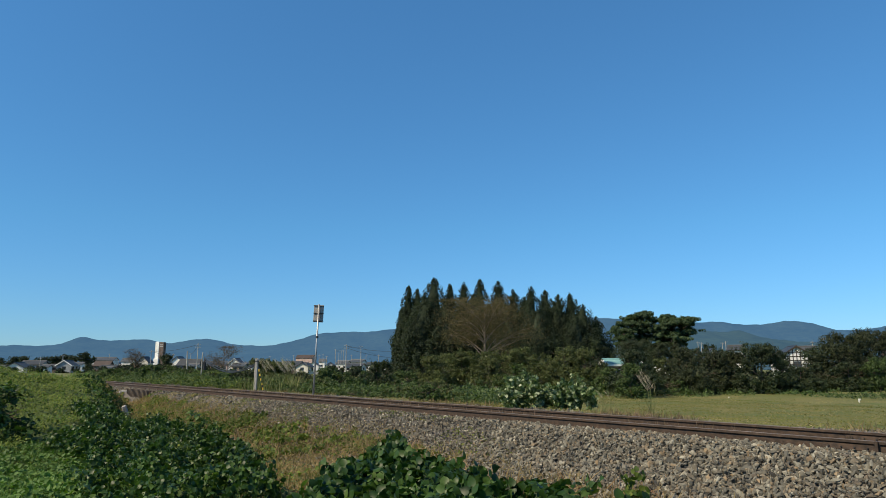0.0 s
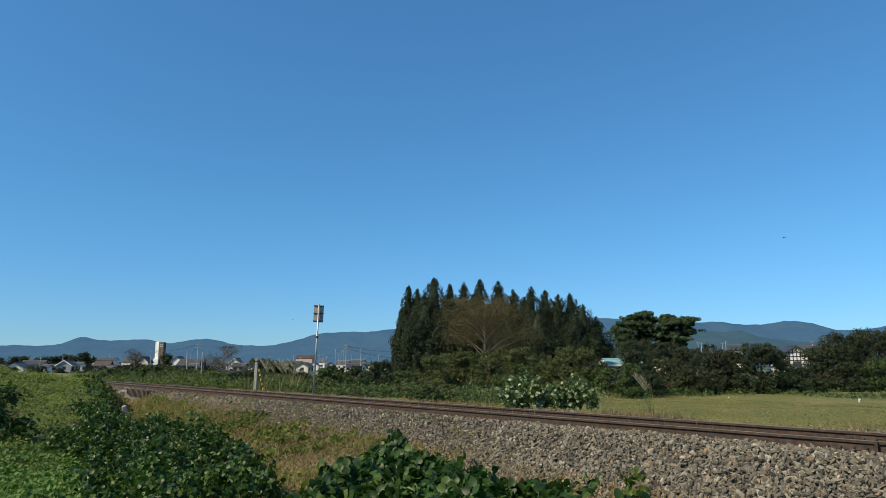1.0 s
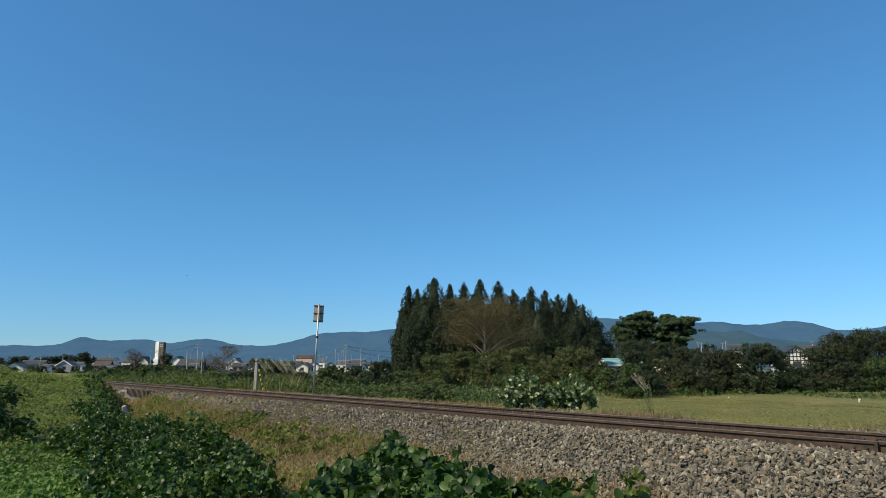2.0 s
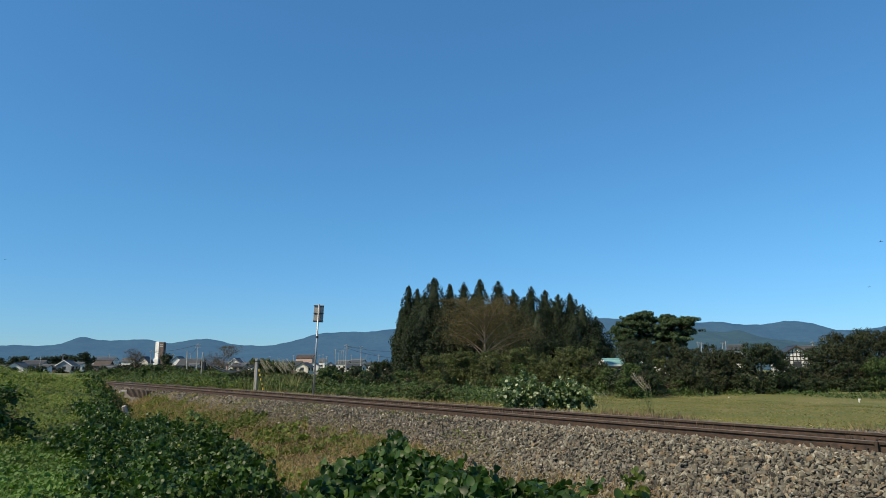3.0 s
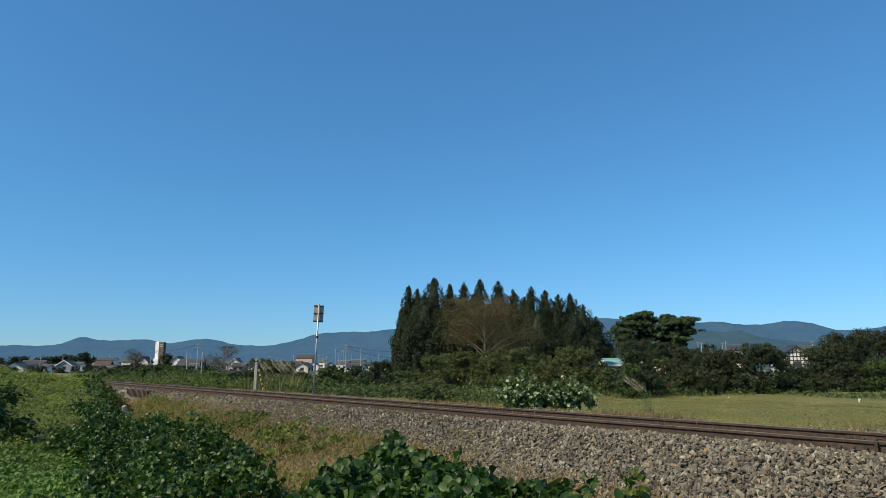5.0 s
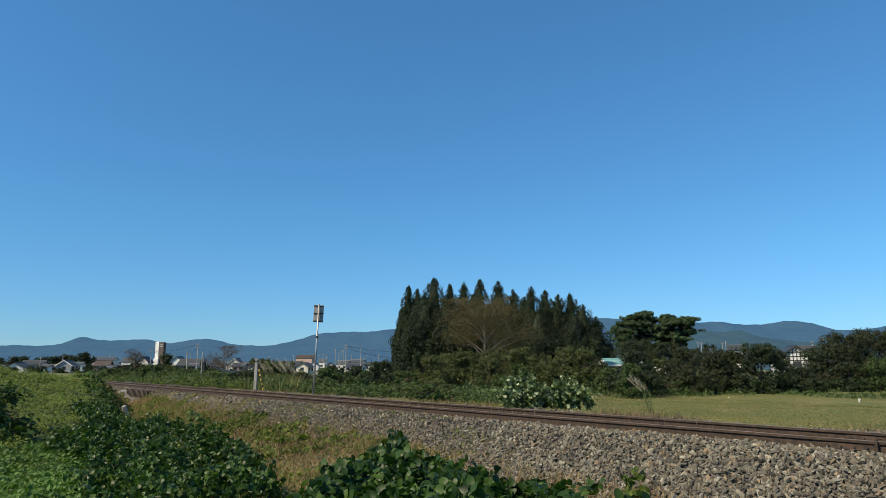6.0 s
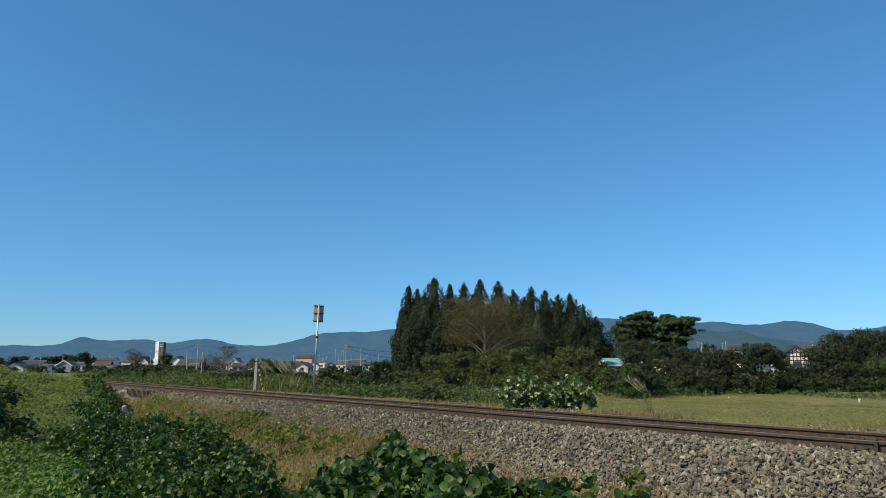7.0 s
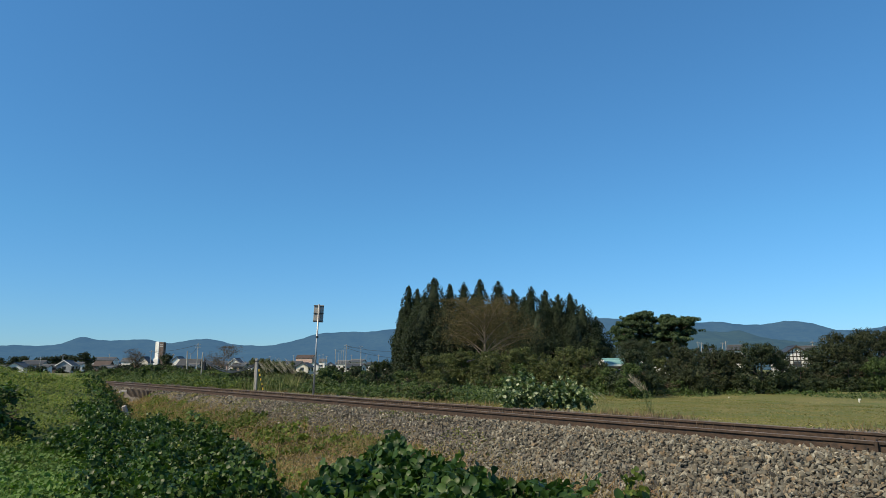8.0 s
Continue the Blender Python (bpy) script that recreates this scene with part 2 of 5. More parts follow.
def extrude(profile, length, steps=1):
    """A closed outline in (y, z), run along x."""
    pr = np.asarray(profile, float)
    n = len(pr)
    xs = np.linspace(0, length, steps + 1)
    v = np.concatenate([np.column_stack([np.full(n, x), pr]) for x in xs])
    k = np.arange(n)
    k2 = (k + 1) % n
    q = np.concatenate([np.stack([i * n + k, (i + 1) * n + k, (i + 1) * n + k2, i * n + k2], 1) for i in range(steps)])
    fan = np.stack([np.zeros(n - 2, int), k[1:-1], k[2:]], 1)
    return v, np.concatenate([tris(q), fan, fan[:, ::-1] + steps * n])


def spins(n, tilt=None, up=None):
    """n random rotations; with tilt the z axis stays within that many degrees of up."""
    if tilt is None:
        q = rng.normal(size=(n, 4))
        q /= np.linalg.norm(q, axis=1)[:, None]
        w, x, y, z = q.T
        return np.stack([np.stack([1 - 2 * (y * y + z * z), 2 * (x * y - z * w), 2 * (x * z + y * w)], 1),
                         np.stack([2 * (x * y + z * w), 1 - 2 * (x * x + z * z), 2 * (y * z - x * w)], 1),
                         np.stack([2 * (x * z - y * w), 2 * (y * z + x * w), 1 - 2 * (x * x + y * y)], 1)], 1)
    up = np.tile((0.0, 0.0, 1.0), (n, 1)) if up is None else np.asarray(up, float)
    z = up + rng.normal(size=(n, 3)) * math.tan(radians(tilt)) * 0.6
    z /= np.linalg.norm(z, axis=1)[:, None]
    a = rng.normal(size=(n, 3))
    x = np.cross(a, z)
    x /= np.linalg.norm(x, axis=1)[:, None] + 1e-9
    return np.stack([x, np.cross(z, x), z], 2)


def scatter(proto, rot, loc, size):
    """Many turned and scaled copies of a small form in one."""
    v, f = np.asarray(proto[0], float), np.asarray(proto[1])
    n, k = len(loc), len(v)
    size = np.broadcast_to(np.asarray(size, float).reshape(-1, 1, 1) if np.ndim(size) else np.full((1, 1, 1), size), (n, 1, 1))
    out = np.einsum("nij,kj->nki", rot, v) * size + np.asarray(loc)[:, None, :]
    return out.reshape(-1, 3), (f[None] + (np.arange(n) * k)[:, None, None]).reshape(-1, f.shape[1])


# small forms; length one, lying in x-y, normal up
LEAF_FORM = (np.array([(0, -0.5, 0), (-0.42, -0.12, 0.09), (-0.3, 0.25, 0.06), (0, 0.55, -0.10), (0.3, 0.25, 0.06), (0.42, -0.12, 0.09), (0, 0.05, 0.0)]),
             np.array([(0, 6, 1), (1, 6, 2), (2, 6, 3), (3, 6, 4), (4, 6, 5), (5, 6, 0)]))
CARD_FORM = (np.array([(0, -0.5, 0), (-0.36, 0.0, 0.10), (0, 0.5, -0.06), (0.36, 0.05, 0.10)]), np.array([(0, 2, 1), (0, 3, 2)]))
SLIVER_FORM = (np.array([(-0.34, -0.35, 0.0), (0.34, -0.3, 0.05), (0.02, 0.62, 0.0)]), np.array([(0, 1, 2)]))
BLADE_FORM = (np.array([(-0.03, 0, 0), (0.03, 0, 0), (0.022, 0.12, 0.55), (0, 0.36, 1.0), (-0.022, 0.12, 0.55)]), np.array([(0, 1, 2), (0, 2, 4), (4, 2, 3)]))


def stone_form(seed, points=8):
    r = np.random.default_rng(seed)
    bm = bmesh.new()
    for q in r.normal(size=(points, 3)):
        q /= np.linalg.norm(q)
        bm.verts.new(q * r.uniform(0.85, 1.0) * np.array((0.64, 0.46, 0.28)))
    bmesh.ops.convex_hull(bm, input=bm.verts)
    bmesh.ops.triangulate(bm, faces=list(bm.faces))
    bmesh.ops.delete(bm, geom=[v for v in bm.verts if not v.link_faces], context="VERTS")
    bm.verts.index_update()
    out = np.array([v.co[:] for v in bm.verts]), np.array([[v.index for v in f.verts] for f in bm.faces])
    bm.free()
    return out


# ---- ground ----
def step(x, a, b):
    t = np.clip((x - a) / (b - a), 0, 1)
    return t * t * (3 - 2 * t)


def terrain(x, y):
    x, y = np.asarray(x, float), np.asarray(y, float)
    s, p = x * TD[0] + y * TD[1], x * TN[0] + y * TN[1]
    z = np.interp(p, [0.0, 5.0, 6.1, 7.25, 8.05, 8.3, 10.2, 12.4, 13.6, 16.0, 30.0], [0.0, 0.0, 0.04, 0.31, 0.76, 0.78, 0.78, 0.76, 0.6, 0.5, 0.45])
    bumps = 0.03 * np.sin(x * 1.7 + 0.6 * y) * np.sin(y * 1.3 - 0.4 * x) + 0.02 * np.sin(x * 3.9 + 1) * np.sin(y * 4.3)
    z = z + bumps * np.where((p > 7.2) & (p < 11), 0.15, 1.0)
    # overgrown ramp that climbs to the line on the near side
    end = np.clip(4.75 + 0.225 * (s - 22.0), 4.0, 6.3)
    t = np.clip((p - end + 1.1) / 1.7, 0, 1)
    side = 1 - t * t * (3 - 2 * t)
    ridge = 1.57 * np.exp(-((s - 28.5) / 8.0) ** 2) * (0.9 + 0.1 * np.sin(p * 1.1))
    z = z + ridge * side
    # hollow by the little bridge
    z = z - 0.45 * np.exp(-((s - 33.4) / 1.9) ** 2) * step(p, 5.5, 7.0) * (1 - step(p, 8.0, 8.3))
    # the overgrown bank beyond the line, further along
    z = z + 0.5 * step(s, 30, 44) * step(p, 10.6, 14.0) * (1 - step(p, 40, 60))
    # the plain falls a little towards the village
    z = z - 3.0 * step(y, 108, 175)
    return z


def axis(lo, hi, fine, near, grow):
    """Grid lines, fine within near of the middle stretch and coarser outwards."""
    a = list(np.arange(near[0], near[1] + fine, fine))
    w, q = fine, a[-1]
    while q < hi:
        w *= grow
        q += w
        a.append(q)
    w, q, left = fine, a[0], []
    while q > lo:
        w *= grow
        q -= w
        left.append(q)
    return np.array(left[::-1] + a)


gs, gp = axis(-4000, 4500, 0.35, (-6, 46), 1.18), axis(-4000, 4500, 0.16, (2, 14), 1.14)
GS, GP = np.meshgrid(gs, gp)
gx, gy = GS * TD[0] + GP * TN[0], GS * TD[1] + GP * TN[1]
gv = np.column_stack([gx.ravel(), gy.ravel(), terrain(gx, gy).ravel()])
ii = np.arange(len(gp) * len(gs)).reshape(len(gp), len(gs))
gf = np.stack([ii[:-1, :-1].ravel(), ii[:-1, 1:].ravel(), ii[1:, 1:].ravel(), ii[1:, :-1].ravel()], 1)


def ground_material():
    m = material("ground", [(0.05, 0.06, 0.02), (0.11, 0.10, 0.045)], 6, 0.95, 0.5)
    nt = m.node_tree
    bs = nt.nodes["Principled BSDF"]
    co = nt.nodes.new("ShaderNodeTexCoord").outputs["Object"]
    dot = nt.nodes.new("ShaderNodeVectorMath")
    dot.operation = "DOT_PRODUCT"
    dot.inputs[1].default_value = (float(TN[0]), float(TN[1]), 0)
    nt.links.new(co, dot.inputs[0])
    warp = nt.nodes.new("ShaderNodeMath")
    warp.operation = "MULTIPLY_ADD"
    nt.links.new(noise_node(nt, co, 1.6), warp.inputs[0])
    warp.inputs[1].default_value = 1.2
    nt.links.new(dot.outputs["Value"], warp.inputs[2])

    def zone(a, b):
        r = nt.nodes.new("ShaderNodeMapRange")
        r.inputs[1].default_value, r.inputs[2].default_value = a, b
        nt.links.new(warp.outputs[0], r.inputs[0])
        return r.outputs[0]
    fine, mid = noise_node(nt, co, 22, 6), noise_node(nt, co, 0.9, 5)
    green = ramp(nt, fine, [(0.3, (0.045, 0.075, 0.016)), (0.6, (0.09, 0.12, 0.03)), (0.75, (0.14, 0.14, 0.05))])
    dry = ramp(nt, fine, [(0.3, (0.06, 0.05, 0.03)), (0.55, (0.13, 0.10, 0.06)), (0.75, (0.2, 0.15, 0.10))])
    grit = ramp(nt, fine, [(0.3, (0.05, 0.045, 0.04)), (0.7, (0.15, 0.135, 0.12))])
    field = ramp(nt, noise_node(nt, co, 13, 8, 0.75), [(0.36, (0.085, 0.092, 0.024)), (0.5, (0.125, 0.12, 0.034)), (0.62, (0.19, 0.172, 0.058))])
    field = blend(nt, "MULTIPLY", 1.0, field, ramp(nt, noise_node(nt, co, 0.45, 5), [(0.35, (0.62, 0.85, 0.5)), (0.65, (1.1, 1.06, 0.9))]))
    col = blend(nt, "MIX", zone(6.2, 7.0), green, dry)
    col = blend(nt, "MIX", zone(7.5, 8.2), col, grit)
    col = blend(nt, "MIX", zone(12.2, 12.9), col, field)
    nt.links.new(col, bs.inputs["Base Color"])
    return m


ground = solid("ground", (gv, gf), ground_material(), smooth=True)
tagged(ground, "grassy field and railway bank with bare patches", "ground", kind="structure")


# ---- distant hills ----
def hills(name, dist, base, bumps, mat, label, x0, x1):
    """A range of hills: (place, width, height) in metres, a long wooded slope towards the eye."""
    xs = np.linspace(x0, x1, 420)
    top = np.full_like(xs, base)
    for c, w, h in bumps:
        top = top + h * np.exp(-((xs - c) / w) ** 2)
    top = top + 1.6 * np.sin(xs / 31.0) + 1.1 * np.sin(xs / 13.7 + 1) + 0.6 * np.sin(xs / 5.1)
    rows = []
    for k in np.linspace(0, 1, 14):
        rough = 14 * np.sin(xs / 70.0 + 5 * k) * np.sin(xs / 41.0 - 4 * k) * math.sin(math.pi * k)
        rows.append(np.column_stack([xs, dist - 900 * (1 - k) + rough * 3, -5 + (top + 5) * k ** 1.3 + rough * 0.5]))
    rows.append(np.column_stack([xs, np.full_like(xs, dist + 300), np.full_like(xs, -5)]))
    v = np.concatenate(rows)
    n = len(xs)
    i = np.arange(len(rows) * n).reshape(len(rows), n)
    f = np.stack([i[:-1, :-1].ravel(), i[:-1, 1:].ravel(), i[1:, 1:].ravel(), i[1:, :-1].ravel()], 1)
    return tagged(solid(name, (v, f), mat, smooth=True), label, "hills", kind="structure")


RIDGE = ((-2756, 25), (-2588, 22), (-2419, 29), (-2251, 11), (-2083, 65), (-1915, 22), (-1747, 64), (-1578, 8), (-1410, 68), (-1242, 22), (-1074, 21),
         (-906, 24), (-737, 71), (-569, 67), (-401, 67), (-233, 81), (-65, 102), (104, 105), (272, 118), (440, 115), (608, 123), (777, 114), (945, 118),
         (1113, 101), (1281, 106), (1449, 93), (1618, 111), (1786, 79), (1954, 103), (2122, 114), (2290, 61), (2459, 80), (2627, 82), (2795, 133))
hills("hills_far", 4000, 90, [(c, 168, h) for c, h in RIDGE] + [(-2109, 48, 14), (-3600, 400, 60), (3700, 420, 90)], M["hill_far"], "wooded mountain range with added blue haze glow, far away under clear sky", -4200, 4200)
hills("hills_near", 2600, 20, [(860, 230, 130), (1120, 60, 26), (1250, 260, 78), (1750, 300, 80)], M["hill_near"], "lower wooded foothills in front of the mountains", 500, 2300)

# ---- railway ----
S0, S1 = -14.0, 70.0


def rail_profile():
    head = [(-0.0325, 0.153), (-0.0325, 0.125), (-0.008, 0.112), (-0.0075, 0.035), (-0.02, 0.022), (-0.0635, 0.011), (-0.0635, 0.0)]
    return head[::-1] + [(-y, z) for y, z in head]


def rail(p, label):
    base = RAIL_TOP - 0.153
    t = thing("rail", Matrix.Translation(track(S0, p, base)) @ pose(0, 0, 0, 0, 0, TRACK_TURN), label, "rail", "running rails")
    solid("rail_body", extrude(rail_profile(), S1 - S0, 40), M["rail"], t)
    solid("running_surface", extrude([(-0.028, 0.1535), (0.028, 0.1535), (0.02, 0.157), (-0.02, 0.157)], S1 - S0, 4), M["rail_head"], t, "worn grey running surface")
    return t


def fishplate(t, along, side):
    b = solid("fishplate", extrude([(side * 0.010, 0.036), (side * 0.030, 0.036), (side * 0.034, 0.05), (side * 0.030, 0.10), (side * 0.010, 0.108)], 0.56), M["rail"], t, "rusty joint bar bolted to the rail",
              at=pose(along, 0, 0))
    for k in range(4):
        solid("bolt", moved(tube([(0, 0, 0), (0, side * 0.016, 0)], [0.011, 0.009], 6), pose(0.07 + 0.14 * k, side * 0.03, 0.072)), M["dark_metal"], b)


near_rail = rail(RAIL_NEAR, "rusty steel rail lying on wooden sleepers in ballast")
far_rail = rail(RAIL_FAR, "rusty steel rail with weeds growing between the tracks")
for k in (3.35, 28.4, 53.4):
    fishplate(near_rail, k - S0, 1)
    fishplate(near_rail, k - S0, -1)
    fishplate(far_rail, k - S0 + 0.2, 1)
solid("joint_post", block(0.035, 0.03, 0.16, 0.004), M["rail"], near_rail, "short rusty upright at the joint", at=pose(3.32 - S0, 0.055, 0.0))

first = thing("sleeper", Matrix.Translation(track(S0 + 0.4, (RAIL_NEAR + RAIL_FAR) / 2, 0.645)) @ pose(0, 0, 0, 0, 0, TRACK_TURN), "weathered wooden sleeper bedded in ballast", "sleeper", "sleepers under the rails")
solid("beam", block(0.2, 2.1, 0.15, 0.012), M["sleeper"], first)
for y in (-0.565, 0.565):
    for q in (-0.085, 0.085):
        sp = join(block(0.016, 0.016, 0.03, 0.0, (0, 0, 0)), block(0.034, 0.04, 0.014, 0.003, (0, -math.copysign(0.008, q), 0.026)))
        solid("spike", sp, M["rail"], first, at=pose(0.04 if q > 0 else -0.04, y + q, 0.148))
for k in range(1, 122):
    copy_thing(first, Matrix.Translation(track(S0 + 0.4 + 0.68 * k, (RAIL_NEAR + RAIL_FAR) / 2 + rng.normal() * 0.01, 0.645)) @ pose(0, 0, 0, 0, 0, TRACK_TURN + rng.normal() * 0.7))

# ballast
STONES = [stone_form(i) for i in range(10)]
STONES_FINE = [stone_form(20 + i, 12) for i in range(10)]


def ballast_places(s0, s1, p0, p1, gap):
    n = int((s1 - s0) * (p1 - p0) / gap ** 2)
    s, p = rng.uniform(s0, s1, n), rng.uniform(p0, p1, n)
    x, y = s * TD[0] + p * TN[0], s * TD[1] + p * TN[1]
    return s, p, np.column_stack([x, y, terrain(x, y)])


def ballast_joined(s0, s1, p0, p1, gap, size, lift=0.0, forms=None):
    s, p, loc = ballast_places(s0, s1, p0, p1, gap)
    edge = np.interp(s, [9, 12, 16, 22, 40], [p0 + 0.2, 7.0, 7.05, 7.2, 7.55]) if 6.5 < p0 < 8 else p0
    edge = edge + 0.18 * np.sin(s * 1.3) + 0.10 * np.sin(s * 3.1) + rng.normal(size=len(s)) * 0.12
    keep = (p > edge) & (np.abs(p - RAIL_NEAR) > 0.05) & (np.abs(p - RAIL_FAR) > 0.05) & ~((s > 31.3) & (s < 35.8) & (p < 8.45))
    loc = loc[keep]
    sz = size * rng.lognormal(0, 0.24, len(loc))
    loc[:, 2] += sz * 0.12 + lift * rng.uniform(0, 1, len(loc))
    out, k = [], rng.integers(0, 10, len(loc))
    for i in range(10):
        w = k == i
        out.append(scatter((forms or STONES)[i], spins(w.sum()), loc[w], sz[w]))
    return join(*out)


ballast = thing("ballast", Matrix(), "grey and brown crushed stone ballast sloping from the rails", "ballast", kind="structure")
heap = join(ballast_joined(1.6, 9.0, 6.6, 8.52, 0.029, 0.057, 0.045, STONES_FINE), ballast_joined(9.0, 20.0, 6.95, 8.52, 0.036, 0.05, 0.04), ballast_joined(8.0, 26.0, 5.6, 7.6, 0.085, 0.055, 0.03), ballast_joined(20.0, 58.0, 7.1, 8.52, 0.074, 0.064),
            ballast_joined(0.0, 12.0, 8.3, 9.7, 0.052, 0.058), ballast_joined(12.0, 40.0, 8.3, 9.7, 0.08, 0.07), ballast_joined(0.0, 30.0, 9.6, 12.0, 0.105, 0.06))
tagged(solid("crushed_stone", heap, M["stone"], ballast), kind="stuff")
PIECES = [mesh_data("stone", v, f, M["stone_piece"]) for v, f in STONES_FINE]
s_, p_, l_ = ballast_places(2.4, 6.4, 7.45, 8.3, 0.103)
for q in l_[:300]:
    st = new("stone", PIECES[rng.integers(0, 10)])
    st.parent = ballast
    z = rng.uniform(0.048, 0.076)
    st.matrix_basis = Matrix.LocRotScale((q[0], q[1], q[2] + z * 0.42), Euler(rng.uniform(0, 6.28, 3)), (z, z, z))

# small bridge beside the hollow
bridge = thing("bridge_girder", Matrix.Translation(track(31.6, 8.10, 0.48)) @ pose(0, 0, 0, 0, 0, TRACK_TURN), "old dark girder with upright ribs under the rails", "bridge")
solid("plate", block(3.7, 0.03, 0.3, 0.005, (1.85, 0, 0)), M["rail"], bridge)
for k in range(17):
    solid("rib", block(0.07, 0.07, 0.34, 0.008, (0.1 + 0.22 * k, 0.07, -0.02)), M["sleeper"], bridge, "weathered upright rib")
block_old = thing("concrete_marker", pose(-10.26, 22.80, 0.16, 6, -20, 20), "broken pale concrete block leaning in weeds", "concrete block")
solid("body", block(0.15, 0.14, 0.42, 0.03), M["concrete"], block_old)
pier = thing("bridge_pier", pose(-15.31, 33.40, 0.0, 0, 0, 18), "weathered concrete pier end of the small bridge", "pier")
solid("body", block(0.36, 0.5, 0.70, 0.04), M["concrete"], pier)

# sign seen from behind
sign = thing("track_sign", pose(-4.43, 23.80, 0.89, 0, 1.9, 8), "grey rectangular sign on a tall galvanised pole, seen from behind", "sign")
solid("pole", tube([(0, 0, -0.3), (0, 0, 3.06)], [0.034, 0.028], 12), M["galvanised"], sign, smooth=True)
solid("panel", block(0.34, 0.02, 0.60, 0.006, (0, 0.06, 2.44)), M["sign_back"], sign, "dull grey back of the panel")
for z in (2.47, 2.74, 3.0):
    solid("bracket", block(0.36, 0.03, 0.025, 0.004, (0, 0.04, z)), M["dark_metal"], sign)
solid("clamp", tube([(0, 0, 1.9), (0, 0, 1.96)], [0.05, 0.05], 10), M["dark_metal"], sign)

# ---- plants ----
def shell(n, lumps, flat=1.0):
    """n places near the surface of overlapping lumps (x, y, z, radius), with outward normals."""
    lumps = np.asarray(lumps, float)
    w = lumps[:, 3] ** 2
    k = rng.choice(len(lumps), n, p=w / w.sum())
    d = rng.normal(size=(n, 3))
    d /= np.linalg.norm(d, axis=1)[:, None]
    r = lumps[k, 3] * rng.uniform(0.55, 1.08, n)
    return lumps[k, :3] + d * r[:, None] * np.array((1, 1, flat)), d


def clustered(n, lumps, clusters, spread, flat=1.0, up=0.5):
    """n leaf places on many small clusters that sit on the surface of larger lumps, with their normals."""
    c, d0 = shell(clusters, lumps, flat)
    size = spread * rng.uniform(0.55, 1.3, clusters)
    k = rng.choice(clusters, n, p=size ** 2 / (size ** 2).sum())
    d = rng.normal(size=(n, 3)) + 0.55 * d0[k]
    d /= np.linalg.norm(d, axis=1)[:, None]
    pos = c[k] + d * (size[k] * rng.uniform(0.6, 1.08, n))[:, None] * np.array((1, 1, 0.5 + 0.5 * flat))
    return pos, d + 0.5 * d0[k] + np.array((0, 0, up))


def branchy(height, spread, limbs, r0, twigs=0):
    """A trunk with limbs and, if asked, twigs; returns the form and the limb ends."""
    bits, ends = [], []
    lean = rng.normal(size=2) * 0.04 * height
    trunk = [(0, 0, -0.2), (lean[0] * 0.2, lean[1] * 0.2, height * 0.25), (lean[0] * 0.6, lean[1] * 0.6, height * 0.55), (lean[0], lean[1], height * 0.9)]
    bits.append(tube(trunk, [r0, r0 * 0.8, r0 * 0.5, r0 * 0.12], 7))
    for i in range(limbs):
        a, k = i * 2.4 + rng.uniform(-0.4, 0.4), rng.uniform(0.22, 0.8)
        st = np.array((lean[0] * k, lean[1] * k, height * k))
        out = spread * rng.uniform(0.6, 1.0) * (1.15 - 0.6 * k)
        rise = height * rng.uniform(0.15, 0.38)
        mid = st + np.array((math.cos(a) * out * 0.5, math.sin(a) * out * 0.5, rise * 0.6))
        end = st + np.array((math.cos(a) * out, math.sin(a) * out, rise))
        rr = r0 * (0.5 - 0.35 * k)
        bits.append(tube([st, mid, end], [rr, rr * 0.6, rr * 0.15], 5))
        ends.append(end)
        for j in range(twigs):
            u = rng.uniform(0.25, 1.0)
            q = st + (mid - st) * u * 2 if u < 0.5 else mid + (end - mid) * (u * 2 - 1)
            t = rng.normal(size=3) * np.array((0.2, 0.2, 0.14)) * spread + np.array((math.cos(a), math.sin(a), 0.7)) * spread * 0.16
            bits.append(tube([q, q + t * 0.5 + rng.normal(size=3) * 0.03 * spread, q + t], [rr * 0.25, rr * 0.16, rr * 0.05], 4))
            ends.append(q + t)
    return join(*bits), np.array(ends)


